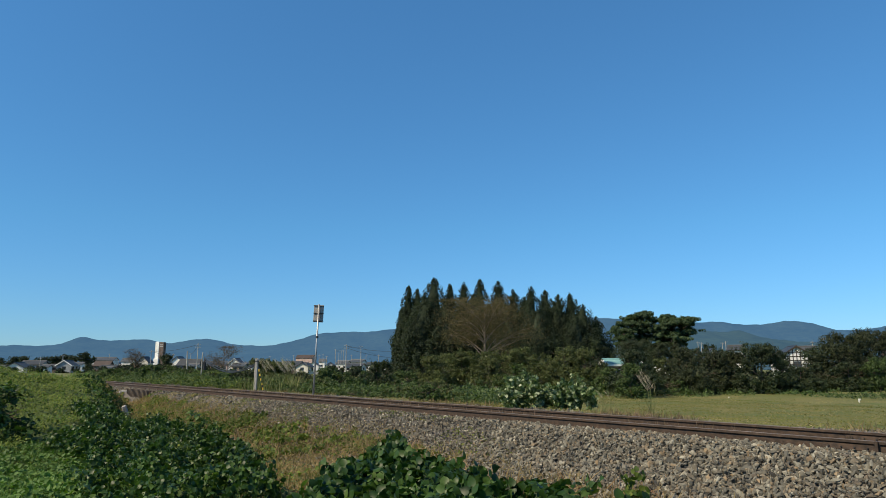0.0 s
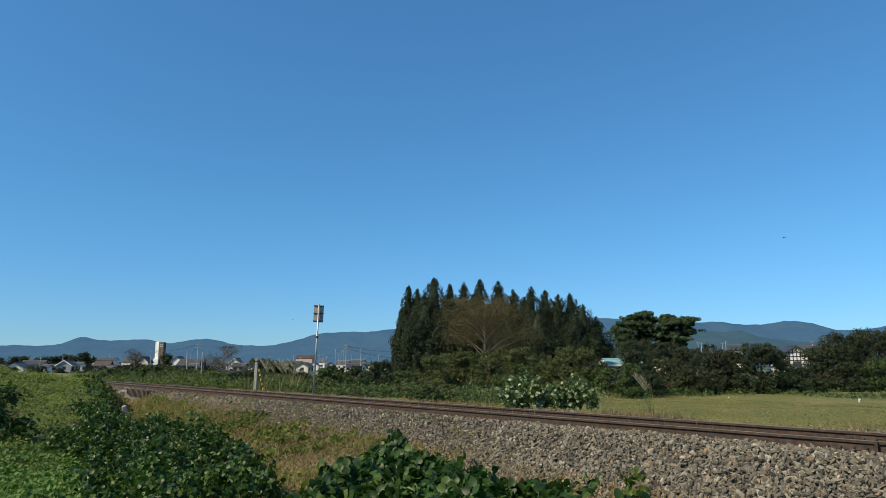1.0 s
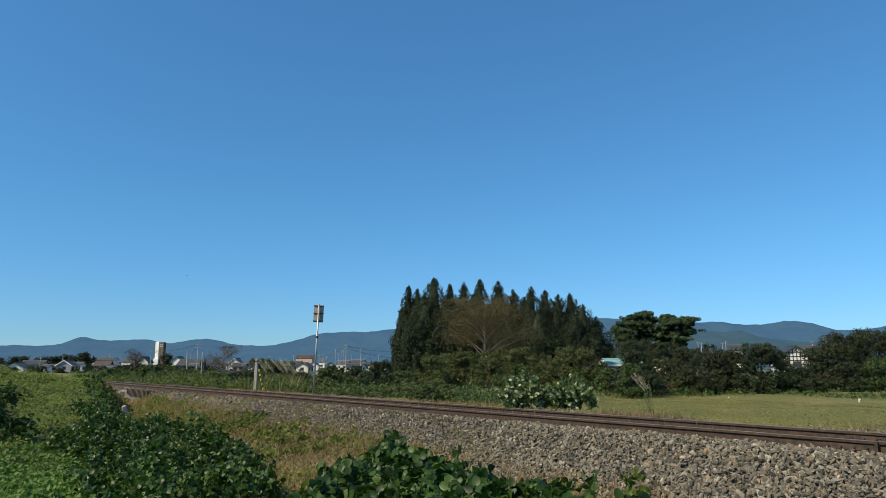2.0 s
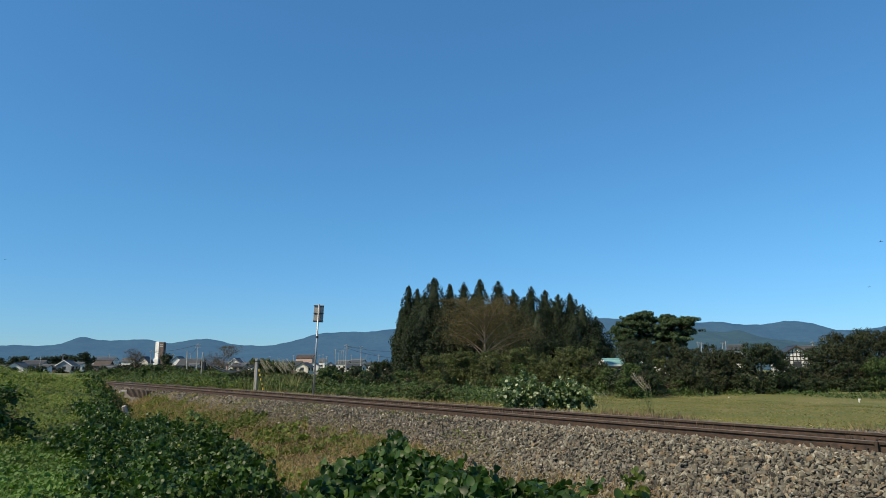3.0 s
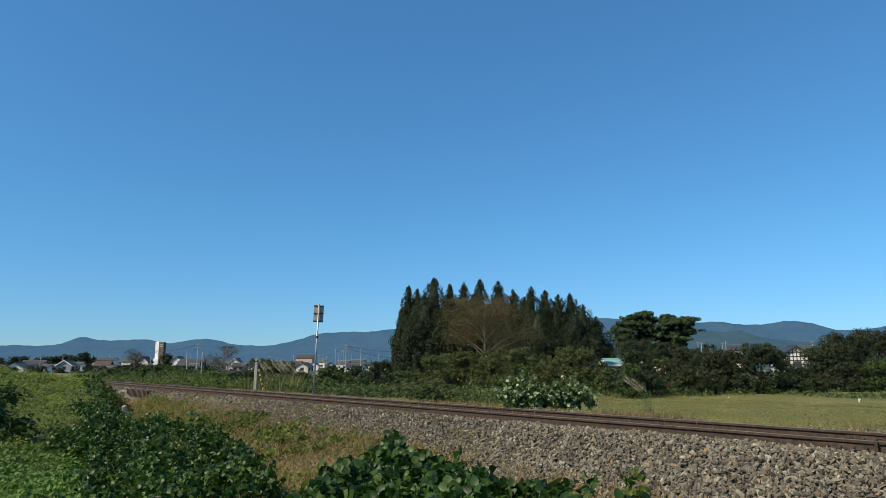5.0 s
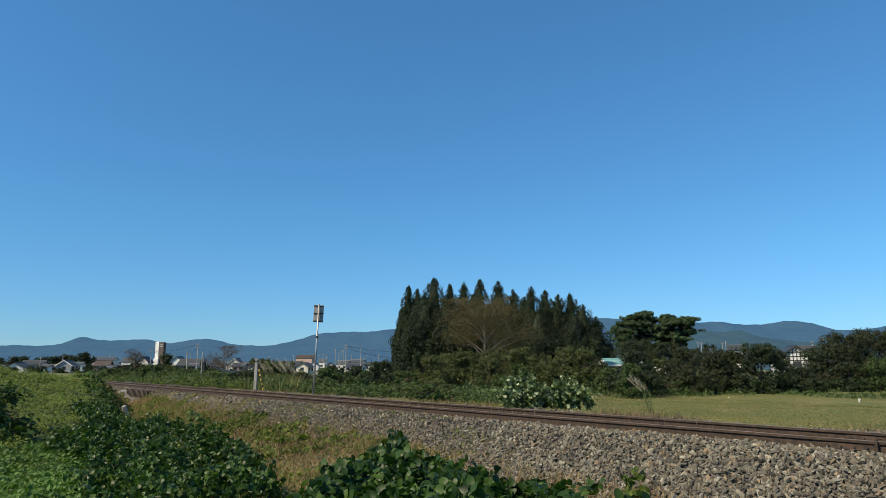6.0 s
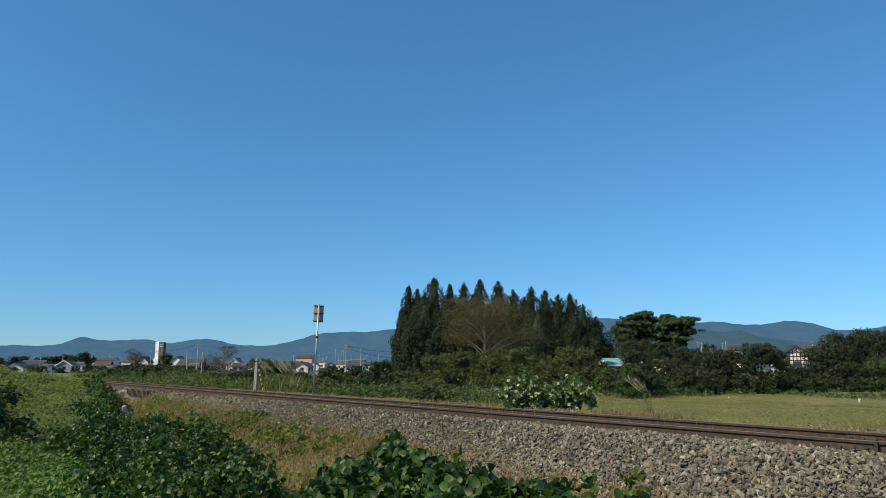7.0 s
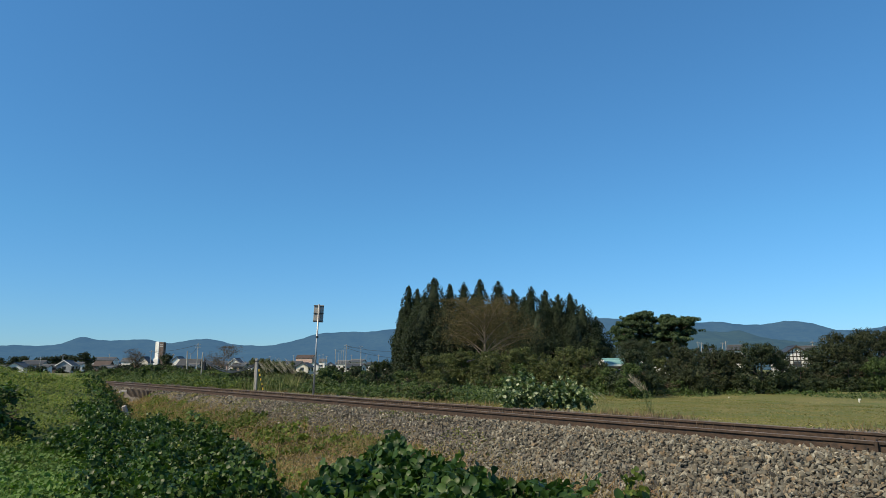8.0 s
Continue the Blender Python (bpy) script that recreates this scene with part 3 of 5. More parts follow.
def shrub(name, x, y, w, h, mat, label, n=8500, leaf=0.10, group="shrubs along the field edge", category="shrub", depth=0.8):
    z = float(terrain(x, y))
    t = thing(name, pose(x, y, z), label, category, group)
    form, ends = branchy(h * 0.86, w * 0.44, 9, 0.035 + 0.008 * h, 3)
    solid("stem", form, M["bark"], t)
    lumps = []
    for i in range(30):
        a, rr = rng.uniform(0, 6.28), math.sqrt(rng.uniform(0, 1))
        hz = rng.uniform(0.1, 0.97) if i > 2 else 0.97
        if i % 2:
            hz, rr = 0.08 + 0.37 * hz, math.sqrt(rr)
        wide = (1.0 - 0.55 * max(0.0, hz - 0.35) ** 1.2 / 0.6)
        r = min(w * 0.19, h * 0.21) * rng.uniform(0.45, 1.25)
        lumps.append((math.cos(a) * rr * (w * 0.52 - r * 0.6) * wide, math.sin(a) * rr * w * 0.38 * depth * wide, min(max(hz * h - r * 0.2, r * 0.5), h - r), r))
    n = int(n * 1.45 * min(2.4, max(0.45, w * h / 6)))
    pos, nor = clustered(n, lumps, 560, min(w, h) * 0.055, 0.8)
    shoots = 34
    foot, lean = shell(shoots, lumps)
    tip = foot + (lean * np.array((0.6, 0.6, 0.3)) + np.array((0, 0, 0.9))) * rng.uniform(0.05, 0.16, shoots)[:, None] * h
    k, u = rng.integers(0, shoots, n // 9), rng.uniform(0, 1, n // 9)
    pos = np.concatenate([pos, foot[k] + (tip - foot)[k] * u[:, None] + rng.normal(size=(len(k), 3)) * leaf * 0.5])
    nor = np.concatenate([nor, rng.normal(size=(len(k), 3)) + np.array((0, 0, 0.6))])
    keep = (pos[:, 2] > 0.02) & (pos[:, 2] < h * 1.03)
    pos, nor = pos[keep], nor[keep]
    lump = np.array(lumps)
    pick = rng.integers(0, len(lump), 900)
    d = rng.normal(size=(900, 3))
    d *= (lump[pick, 3] * rng.uniform(0.1, 0.68, 900) / np.linalg.norm(d, axis=1))[:, None]
    inner = scatter(SLIVER_FORM, spins(900), lump[pick, :3] + d, np.minimum(leaf * 2.6, lump[pick, 3] * 0.6) * rng.uniform(0.7, 1.2, 900))
    solid("crown", join(inner, scatter(SLIVER_FORM, spins(len(pos), 48, nor), pos, leaf * 0.76 * rng.uniform(0.6, 1.5, len(pos)))), mat, t)
    return t


def cedar(x, y, h, r, label="tall dark green cedar in a dense grove"):
    z = float(terrain(x, y))
    t = thing("cedar_tree", pose(x, y, z), label, "tree", "cedar grove")
    solid("trunk", tube([(0, 0, -0.3), (0.05, 0, h * 0.5), (0, 0, h * 0.97)], [0.03 * h, 0.018 * h, 0.01], 8), M["bark"], t)
    nb = int(42 * h)
    k = 1 - rng.uniform(0.0, 1.0, nb) ** 0.8 * 0.97
    a = rng.uniform(0, 6.28, nb)
    full = np.minimum(1.85 * r * (1 - k) ** 0.75, r * 1.06) * (1 + 0.16 * np.sin(3 * a + 9 * k + x) + 0.07 * np.sin(23 * k + 2 * a + 3 * x))
    reach = full * np.where(k > 0.72, rng.uniform(0.1, 1.0, nb), rng.uniform(0.6, 1.0, nb))
    size = (0.16 + 0.15 * np.minimum(full, 2.4)) * rng.uniform(0.7, 1.35, nb)
    c = np.column_stack([np.cos(a) * reach, np.sin(a) * reach, k * h + 0.1 * reach - size])
    m = 42
    d = rng.normal(size=(nb, m, 3)) + np.stack([np.cos(a), np.sin(a), np.full(nb, 0.35)], 1)[:, None, :] * 0.7
    d /= np.linalg.norm(d, axis=2)[:, :, None]
    rise = np.maximum(d[:, :, 2:3], 0)
    pos = c[:, None, :] + d * size[:, None, None] * rng.uniform(0.7, 1.1, (nb, m, 1)) * np.array((1, 1, 1.55)) * (1 - 0.45 * rise * np.array((1, 1, 0)))
    pos, nor = pos.reshape(-1, 3), (d + np.array((0, 0, 0.25))).reshape(-1, 3)
    leaf = rng.uniform(0.14, 0.34, len(pos)) * np.clip(1.25 - 0.75 * pos[:, 2] / h, 0.45, 1.0)
    ks = np.linspace(0.02, 0.93, 12)
    core = tube([(0.05 * r * math.sin(7 * q), 0.05 * r * math.cos(5 * q), q * h) for q in ks], [0.4 * min(1.75 * r * (1 - q) ** 0.74, r) for q in ks], 9)
    solid("crown", join(core, scatter(SLIVER_FORM, spins(len(pos), 36, nor), pos, leaf)), M["cedar"], t)
    return t


def pine(x, y, h, pads, bend, label):
    """pads: place across, height and half-width of each flat tier of needles."""
    z = float(terrain(x, y))
    t = thing("pine_tree", pose(x, y, z), label, "tree", "pines by the houses")
    bits = [tube([(bend, 0, -0.3), (bend * 0.9, 0, h * 0.3), (bend * 0.3, 0, h * 0.6), (0, 0, h * 0.92)], [0.03 * h, 0.026 * h, 0.017 * h, 0.02], 8)]
    tiers = []
    for px, pz, pr in pads:
        px, pz = px * 0.86, pz - 0.25
        for depth in (-1.9, -0.8, 0.2, 1.2):
            e = np.array((px + rng.normal() * 0.3, depth + rng.normal() * 0.5, pz + rng.normal() * 0.12 - 0.15 * abs(depth)))
            st = np.array((bend * 0.3, 0, max(0.4 * h, pz - 1.2)))
            bits.append(tube([st, (st + e) / 2 + np.array((0, 0, -0.15)), e], [0.011 * h, 0.008 * h, 0.003 * h], 5))
            for i in range(7):
                o = rng.normal(size=3) * np.array((0.42, 0.42, 0.05)) * pr
                tiers.append((*(e + o), pr * rng.uniform(0.35, 0.62)))
    solid("trunk", join(*bits), M["bark_pale"], t, "pale trunk with crooked limbs")
    pos, nor = clustered(52000, tiers, 1500, 0.25, 0.42, 0.9)
    solid("crown", scatter(SLIVER_FORM, spins(len(pos), 38, nor), pos, rng.uniform(0.11, 0.24, len(pos))), M["pine"], t)
    return t


def bare_tree(x, y, h, w, mat, bark, label, n=5000, twig=0.35, limbs=14, stout=1.0):
    z = float(terrain(x, y))
    t = thing("bare_tree", pose(x, y, z), label, "tree")
    form, ends = branchy(h * 0.95, w * 0.5, limbs, 0.022 * h * stout, 9)
    solid("trunk", form, bark, t, "bare trunk and forking limbs")
    k = rng.integers(0, len(ends), n)
    pos = ends[k] + rng.normal(size=(n, 3)) * np.array((0.08, 0.08, 0.055)) * w
    pos[:, 2] = np.clip(pos[:, 2], h * 0.14, h)
    thin = (np.array([(-0.035, 0, 0), (0.035, 0, 0), (0, 1, 0.1), (0.3, 0.7, 0.0)]), np.array([(0, 1, 2), (0, 1, 3)]))
    solid("twig_spray", scatter(thin, spins(n), pos, twig * rng.uniform(0.5, 1.3, n)), mat, t, "fine brown twigs and withered leaves")
    return t


# the cedar grove
GROVE = ((-4.65, 92.0, 12.70, 1.7), (-3.56, 95.0, 12.65, 2.3), (-1.17, 90.0, 13.59, 3.3), (-2.30, 88.0, 11.26, 3.0), (0.90, 92.0, 13.00, 2.2), (2.94, 95.0, 13.69, 2.4), (5.14, 94.0, 13.96, 2.3),
         (7.75, 95.0, 13.85, 2.5), (9.87, 96.0, 12.77, 2.6), (11.86, 92.0, 12.77, 2.7), (14.26, 95.0, 12.50, 2.6), (15.78, 93.0, 11.65, 2.5), (17.56, 94.0, 12.07, 2.6), (18.76, 92.0, 10.32, 2.8),
         (20.78, 93.0, 8.72, 2.3), (0.14, 88.0, 9.80, 3.0), (4.48, 98.0, 12.34, 3.0), (11.67, 98.0, 11.94, 3.0), (16.07, 98.0, 11.36, 3.0), (-4.99, 90.0, 9.38, 1.3), (17.13, 89.0, 8.78, 2.8), (8.52, 90.0, 9.61, 3.0), (12.27, 88.0, 9.22, 3.0))
for x, y, top, r in GROVE:
    cedar(x, y, top - 0.45, r)
bare_tree(4.25, 70.00, 7.75, 8.20, M["twig"], M["bark_pale"], "broad leafless tree with brown twigs before the cedars", 17000, 0.34, 24, 1.1)


pine(21.92, 80.00, 8.07, ((1.5, 7.9, 1.1), (0.3, 7.5, 0.9), (2.3, 7.4, 0.7), (-0.7, 6.8, 1.0), (0.9, 6.8, 1.2), (-1.5, 6.2, 0.8), (-0.1, 6.0, 1.2), (1.7, 6.1, 1.1), (-1.9, 5.5, 0.5), (-0.9, 5.2, 1.1), (0.7, 5.2, 1.2), (2.0, 5.2, 0.8),
                          (-1.3, 4.5, 0.7), (0.2, 4.3, 0.9), (1.5, 4.3, 0.8)), 0.5, "broad green pine with flat layered crown")
pine(25.77, 78.00, 7.54, ((0.0, 7.3, 0.9), (-0.8, 7.0, 0.9), (1.4, 7.1, 0.8), (0.7, 6.6, 1.2), (2.1, 6.5, 0.8), (-1.1, 6.2, 0.8), (0.2, 5.9, 1.2), (1.8, 5.8, 0.8), (-0.7, 5.2, 0.9), (0.9, 5.1, 0.9), (-0.4, 4.6, 0.8), (0.6, 4.4, 0.6)),
     -1.1, "green pine with flat layered crown and leaning pale trunk")

# shrubs at the far edge of the field and along the line
FIELD_HEDGE = ((-3.22, 34.0, 2.11, 2.19, "shrub_a"), (-2.02, 40.0, 2.29, 1.65, "shrub_c"), (-0.48, 42.0, 3.09, 2.56, "shrub_b"), (1.29, 44.0, 2.87, 2.96, "shrub_b"), (2.88, 43.0, 3.16, 2.44, "shrub_b"), (4.32, 42.0, 2.74, 2.16, "shrub_c"),
        (6.14, 44.0, 3.23, 2.71, "shrub_b"), (7.40, 42.0, 3.29, 3.14, "shrub_b"), (8.56, 42.0, 2.26, 3.01, "shrub_b"), (8.55, 31.0, 2.3, 2.62, "shrub_a"), (8.1, 30.0, 1.3, 2.0, "shrub_c"), (10.75, 36.0, 2.06, 1.87, "shrub_a"), (12.30, 35.0, 3.14, 2.88, "shrub_d"),
        (14.42, 37.0, 2.9, 2.8, "shrub_d"), (16.56, 36.0, 3.70, 3.09, "shrub_a"), (15.99, 38.0, 3.0, 2.85, "shrub_d"), (18.29, 38.0, 2.17, 2.73, "shrub_a"), (19.01, 37.0, 2.42, 1.90, "shrub_a"), (22.68, 42.0, 3.3, 3.1, "shrub_a"), (24.3, 42.0, 4.3, 3.95, "shrub_d"))
FIELD_END = ((15.2, 45.0, 2.6, 2.35, "shrub_d"), (11.0, 40.0, 2.0, 2.5, "shrub_a"), (21.6, 76.0, 5.0, 4.9, "shrub_a"), (25.2, 75.0, 4.6, 4.7, "shrub_a"), (26.0, 43.0, 3.6, 3.9, "shrub_d"), (23.5, 41.0, 3.2, 3.35, "shrub_d"), (26.2, 72.0, 3.8, 3.9, "shrub_a"), (21.3, 70.0, 3.4, 3.6, "shrub_d"), (13.31, 60.0, 1.96, 4.18, "shrub_a"), (19.61, 72.0, 5.05, 4.78, "shrub_a"), (23.06, 74.0, 4.23, 4.62, "shrub_a"), (24.04, 70.0, 2.86, 3.67, "shrub_a"), (27.31, 44.0, 4.1, 4.35, "shrub_d"), (28.92, 44.0, 3.23, 3.60, "shrub_d"),
        (22.78, 39.0, 3.50, 2.13, "shrub_a"), (-2.47, 36.0, 2.06, 1.29, "shrub_c"), (-1.18, 37.0, 2.42, 1.04, "shrub_c"), (2.05, 38.0, 3.41, 1.14, "shrub_c"), (4.53, 38.0, 2.79, 1.26, "shrub_c"), (7.91, 33.0, 1.89, 1.83, "shrub_c"),
        (10.98, 34.0, 2.50, 1.20, "shrub_c"), (23.90, 38.0, 2.17, 2.42, "shrub_c"), (-4.95, 33.0, 1.89, 1.67, "shrub_c"), (-5.41, 31.0, 1.52, 1.80, "shrub_c"), (-4.25, 35.0, 1.71, 1.30, "shrub_c"), (-7.64, 33.0, 2.42, 1.43, "shrub_c"))
LINE_HEDGE = ((-2.9, 46.0, 3.2, 2.1, "shrub_a"), (-6.15, 36.0, 2.0, 1.75, "shrub_c"), (-5.0, 38.0, 2.0, 1.85, "shrub_a"), (-3.9, 37.0, 1.8, 1.7, "shrub_c"), (-9.6, 42.0, 2.6, 2.2, "shrub_b"), (-11.4, 44.0, 2.4, 2.4, "shrub_b"), (9.75, 33.0, 1.5, 2.05, "shrub_a"), (11.3, 36.0, 1.3, 2.3, "shrub_b"), (5.0, 46.0, 3.0, 3.2, "shrub_b"), (0.4, 45.0, 3.0, 2.7, "shrub_b"), (3.4, 47.0, 3.2, 3.0, "shrub_b"), (-10.39, 36.0, 2.64, 1.66, "shrub_a"), (-9.92, 40.0, 2.29, 2.14, "shrub_b"), (-13.18, 40.0, 2.61, 1.49, "shrub_a"), (-16.29, 44.0, 3.59, 1.75, "shrub_c"), (-18.72, 46.0, 3.76, 2.01, "shrub_c"), (-22.18, 50.0, 3.67, 1.63, "shrub_c"),
        (-24.03, 60.0, 1.47, 2.72, "shrub_a"), (-26.65, 55.0, 3.59, 1.40, "shrub_c"), (-24.56, 52.0, 2.97, 1.75, "shrub_c"), (-21.14, 49.0, 3.36, 1.99, "shrub_c"), (-17.40, 45.0, 2.94, 1.82, "shrub_c"), (-15.22, 43.0, 2.81, 1.68, "shrub_c"),
        (-12.69, 40.0, 2.61, 1.46, "shrub_a"), (-31.30, 62.0, 3.54, 1.45, "shrub_c"), (-6.57, 33.0, 1.62, 1.54, "shrub_a"), (-13.08, 48.0, 2.35, 2.37, "shrub_b"))
VERGE = tuple((*track(s, 12.9 + 0.9 * math.sin(3.1 * s) + 0.03 * s)[:2], 1.5 + 0.5 * math.sin(5 * s), 1.15 + 0.25 * math.sin(7.7 * s), "shrub_c" if int(s * 10) % 3 else "shrub_b") for s in np.arange(17.5, 42, 1.45))
WORDS = {"shrub_d": "dark brownish green shrub at the end of the field", "shrub_a": "dense dark green shrub beside the field", "shrub_b": "olive brown autumn shrub beside the field", "shrub_c": "bright green leafy shrub near the railway"}
for x, y, wide, top, kind in FIELD_HEDGE + FIELD_END + LINE_HEDGE + VERGE:
    shrub("shrub", x, y, wide, top - float(terrain(x, y)), M[kind], WORDS[kind], n=4600 if top < 1.5 else 8500, leaf=0.056 + 0.00074 * y)

# ---- creepers and weeds on the near side ----
def along(s, p):
    return np.column_stack([s * TD[0] + p * TN[0], s * TD[1] + p * TN[1]])


def lumpy(x, y):
    return 0.42 + 0.2 * np.sin(6.3 * x + 1.7 * np.sin(2.9 * y)) * np.sin(5.7 * y + 1.5 * np.sin(3.3 * x)) + 0.2 * np.sin(1.9 * x + 0.8 * y) * np.sin(1.4 * y - 0.7 * x) + 0.22 * np.sin(3.7 * x - 1.1 * y + 2) * np.sin(3.1 * y + x)


BROAD_FORM = (np.array([(0, -0.42, 0.0), (-0.26, -0.5, 0.05), (-0.47, -0.28, 0.10), (-0.5, 0.0, 0.10), (-0.36, 0.28, 0.05), (-0.14, 0.48, -0.05), (0, 0.6, -0.12), (0.14, 0.48, -0.05), (0.36, 0.28, 0.05), (0.5, 0.0, 0.10), (0.47, -0.28, 0.10),
                        (0.26, -0.5, 0.05), (0, -0.1, 0.02), (0, 0.25, -0.02)]),
              np.array([(0, 12, 1), (1, 12, 2), (2, 12, 3), (3, 12, 13), (3, 13, 4), (4, 13, 5), (5, 13, 6), (6, 13, 7), (7, 13, 8), (8, 13, 9), (9, 13, 12), (9, 12, 10), (10, 12, 11), (11, 12, 0)]))


def trifoliate(leaflet=LEAF_FORM, wide=1.25):
    v, f = leaflet
    v = v * np.array((wide, 1.0, 1.35))
    out = [moved((v, f), pose(0, 0.62, 0.03, -14)), moved((v, f), pose(-0.55, -0.05, 0, -8, -12, 78)), moved((v, f), pose(0.55, -0.05, 0, -8, 12, -78))]
    return join(*out)


KUDZU_FORM = trifoliate()
KUDZU_NEAR = trifoliate(BROAD_FORM, 1.0)


def cover(name, s0, s1, p0, p1, n, inside, depth, form, size, tilt, mat, label, category, lean=(0, 0, 0), thin=None):
    """A mat of leaves that lies over the ground, lumpy and several leaves deep."""
    s, p = rng.uniform(s0, s1, n), rng.uniform(p0, p1, n)
    q = along(s, p)
    w = inside(s, p, q)
    q, k = q[w], len(q[w])
    if thin:
        depth = depth * np.interp(s[w], *thin)
    z = terrain(q[:, 0], q[:, 1]) + depth * lumpy(q[:, 0], q[:, 1]) * rng.uniform(0.12, 1.1, k) ** 0.7 + 0.02
    up = np.tile((0.0, -0.35, 1.0), (k, 1)) + np.array(lean)
    ob = solid(name, scatter(form, spins(k, tilt, up), np.column_stack([q, z]), size * rng.uniform(0.6, 1.3, k)), mat, smooth=True)
    return tagged(ob, label, category, kind="stuff")


def patchy(q, a, b, lim):
    return np.sin(a * q[:, 0] + 1.3 * np.sin(b * q[:, 1])) * np.sin(a * 0.8 * q[:, 1] + np.sin(b * q[:, 0])) > lim


def kudzu_edge(s):
    return np.interp(s, [6, 9, 13.4, 18, 20, 22, 28, 36], [2.2, 4.0, 5.2, 5.6, 5.5, 5.2, 5.7, 5.9]) + 0.2 * np.sin(1.7 * s) + 0.12 * np.sin(4.1 * s)


def in_kudzu(s, p, q):
    low = np.interp(s, [9, 14, 17, 20, 23, 30], [2.0, 2.2, 2.6, 3.4, 4.3, 4.7]) + 0.3 * np.sin(s * 1.1)
    return (p < kudzu_edge(s)) & (p > low) & (s > 8.2)


cover("kudzu_bank", 8, 37, 1, 8, 62000, in_kudzu, 0.7, KUDZU_FORM, 0.062, 80, M["kudzu_dark"], "thick dark green creeper covering the bank", "creeper", thin=((19, 26), (1.0, 0.3)))
cover("kudzu_tips", 8, 37, 1, 8, 3400, in_kudzu, 0.5, KUDZU_FORM, 0.075, 55, M["vine"], "young bright leaves on the creeper bank", "creeper", thin=((19, 26), (1.0, 0.3)))


def on_ramp(s, p, q):
    return (s > 15.5) & (p < np.interp(s, [15, 17, 20, 23, 30], [1.0, 2.1, 3.2, 4.5, 5.2]) + 0.4 * np.sin(1.7 * s))


cover("vine_ramp", 15, 37, -6, 6, 150000, on_ramp, 0.42, SLIVER_FORM, 0.062, 42, M["vine"], "sunlit light green vines and weeds on the ramp", "creeper", (-0.5, -0.3, 0))
cover("ramp_kudzu", 18, 37, -4, 7, 5000, lambda s, p, q: (p < 6.6) & patchy(q, 0.9, 1.3, 0.5), 0.5, KUDZU_FORM, 0.10, 50, M["kudzu"], "patches of creeper among the weeds", "creeper", thin=((20, 26), (1.0, 0.5)))
cover("ramp_grass", 18, 34, -6, 5, 5000, lambda s, p, q: p < 5, 0.45, BLADE_FORM, 0.2, 50, M["grass"], "tall grass among the weeds", "grass")


def on_lawn(s, p, q):
    return (p < 2.4 + 0.3 * np.sin(s)) & (s < 19) & (s > 6)


cover("lawn_grass", 6, 19, 0, 3, 22000, on_lawn, 0.03, BLADE_FORM, 0.13, 38, M["grass"], "short green grass beside the creepers", "grass")
cover("fresh_weeds", 8, 16, 0.8, 4.2, 14000, lambda s, p, q: (p < 2.9 + 0.8 * np.sin(s * 1.9)) & (p > 1.0), 0.3, CARD_FORM, 0.075, 50, M["weed_green"], "fresh green weeds between grass and creeper", "weeds")
cover("lawn_weeds", 6, 19, -3, 3.4, 12000, lambda s, p, q: (p < 3.0) & (p > 0.6), 0.12, CARD_FORM, 0.06, 45, M["vine"], "low leafy weeds in the grass", "weeds")


def on_bank(s, p, q):
    return (p > np.minimum(kudzu_edge(s), 4.9 + 0.225 * (np.maximum(s, 12) - 20)) - 0.3) & (p < np.interp(s, [3, 9, 12, 16, 22, 40], [6.9, 7.2, 7.35, 7.5, 7.65, 7.9]) + 0.08 * np.sin(5 * s)) & (s > 4)


cover("dry_grass", 4, 37, 3, 8.2, 34000, on_bank, 0.05, BLADE_FORM, 0.19, 60, M["grass_dry"], "dry brown grass and stalks on the bank", "grass")
cover("straw_tufts", 4.5, 13, 6.2, 7.6, 3600, lambda s, p, q: on_bank(s, p, q) & (p > 6.5) & patchy(q, 1.9, 1.3, -0.2), 0.02, BLADE_FORM, 0.14, 30, M["straw"], "upright straw-coloured grass at the foot of the ballast", "grass")
cover("bank_litter", 4, 37, 3, 8.2, 26000, on_bank, 0.04, CARD_FORM, 0.055, 50, M["grass_dry"], "withered leaves lying on the bank", "weeds")
cover("bank_weeds", 6, 37, 4, 8.2, 40000, lambda s, p, q: on_bank(s, p, q) & patchy(q, 1.1, 0.9, 0.0) & (s > 9) & (rng.uniform(0, 1, len(s)) < np.interp(s, [9, 12, 15], [0.2, 0.35, 1.0])), 0.14, CARD_FORM, 0.085, 50, M["vine"], "green weeds creeping over the bank", "weeds")
cover("bank_vines", 12.5, 24, 5, 7.7, 2500, lambda s, p, q: on_bank(s, p, q) & patchy(q, 1.0, 1.5, 0.2), 0.2, KUDZU_FORM, 0.065, 60, M["vine"], "yellow-green creeper runners on the bank", "creeper")
cover("ballast_weeds", 5, 34, 6.7, 8.4, 16000, lambda s, p, q: patchy(q, 2.1, 1.7, 0.3) & (s > 8), 0.06, SLIVER_FORM, 0.045, 55, M["field_weed"], "sparse weeds among the ballast", "weeds")
cover("track_weeds", 3, 40, 8.8, 10.6, 4200, lambda s, p, q: patchy(q, 1.3, 0.7, 0.15), 0.02, BLADE_FORM, 0.17, 35, M["rust_weed"], "dry weeds between the rails", "weeds")
cover("bank_herbs", 9, 37, 5, 8.1, 40000, lambda s, p, q: on_bank(s, p, q) & (s > 9.5) & patchy(q, 0.8, 1.1, -0.2), 0.1, SLIVER_FORM, 0.042, 55, M["field_weed"], "fine yellow-green herbs on the dry bank", "weeds")
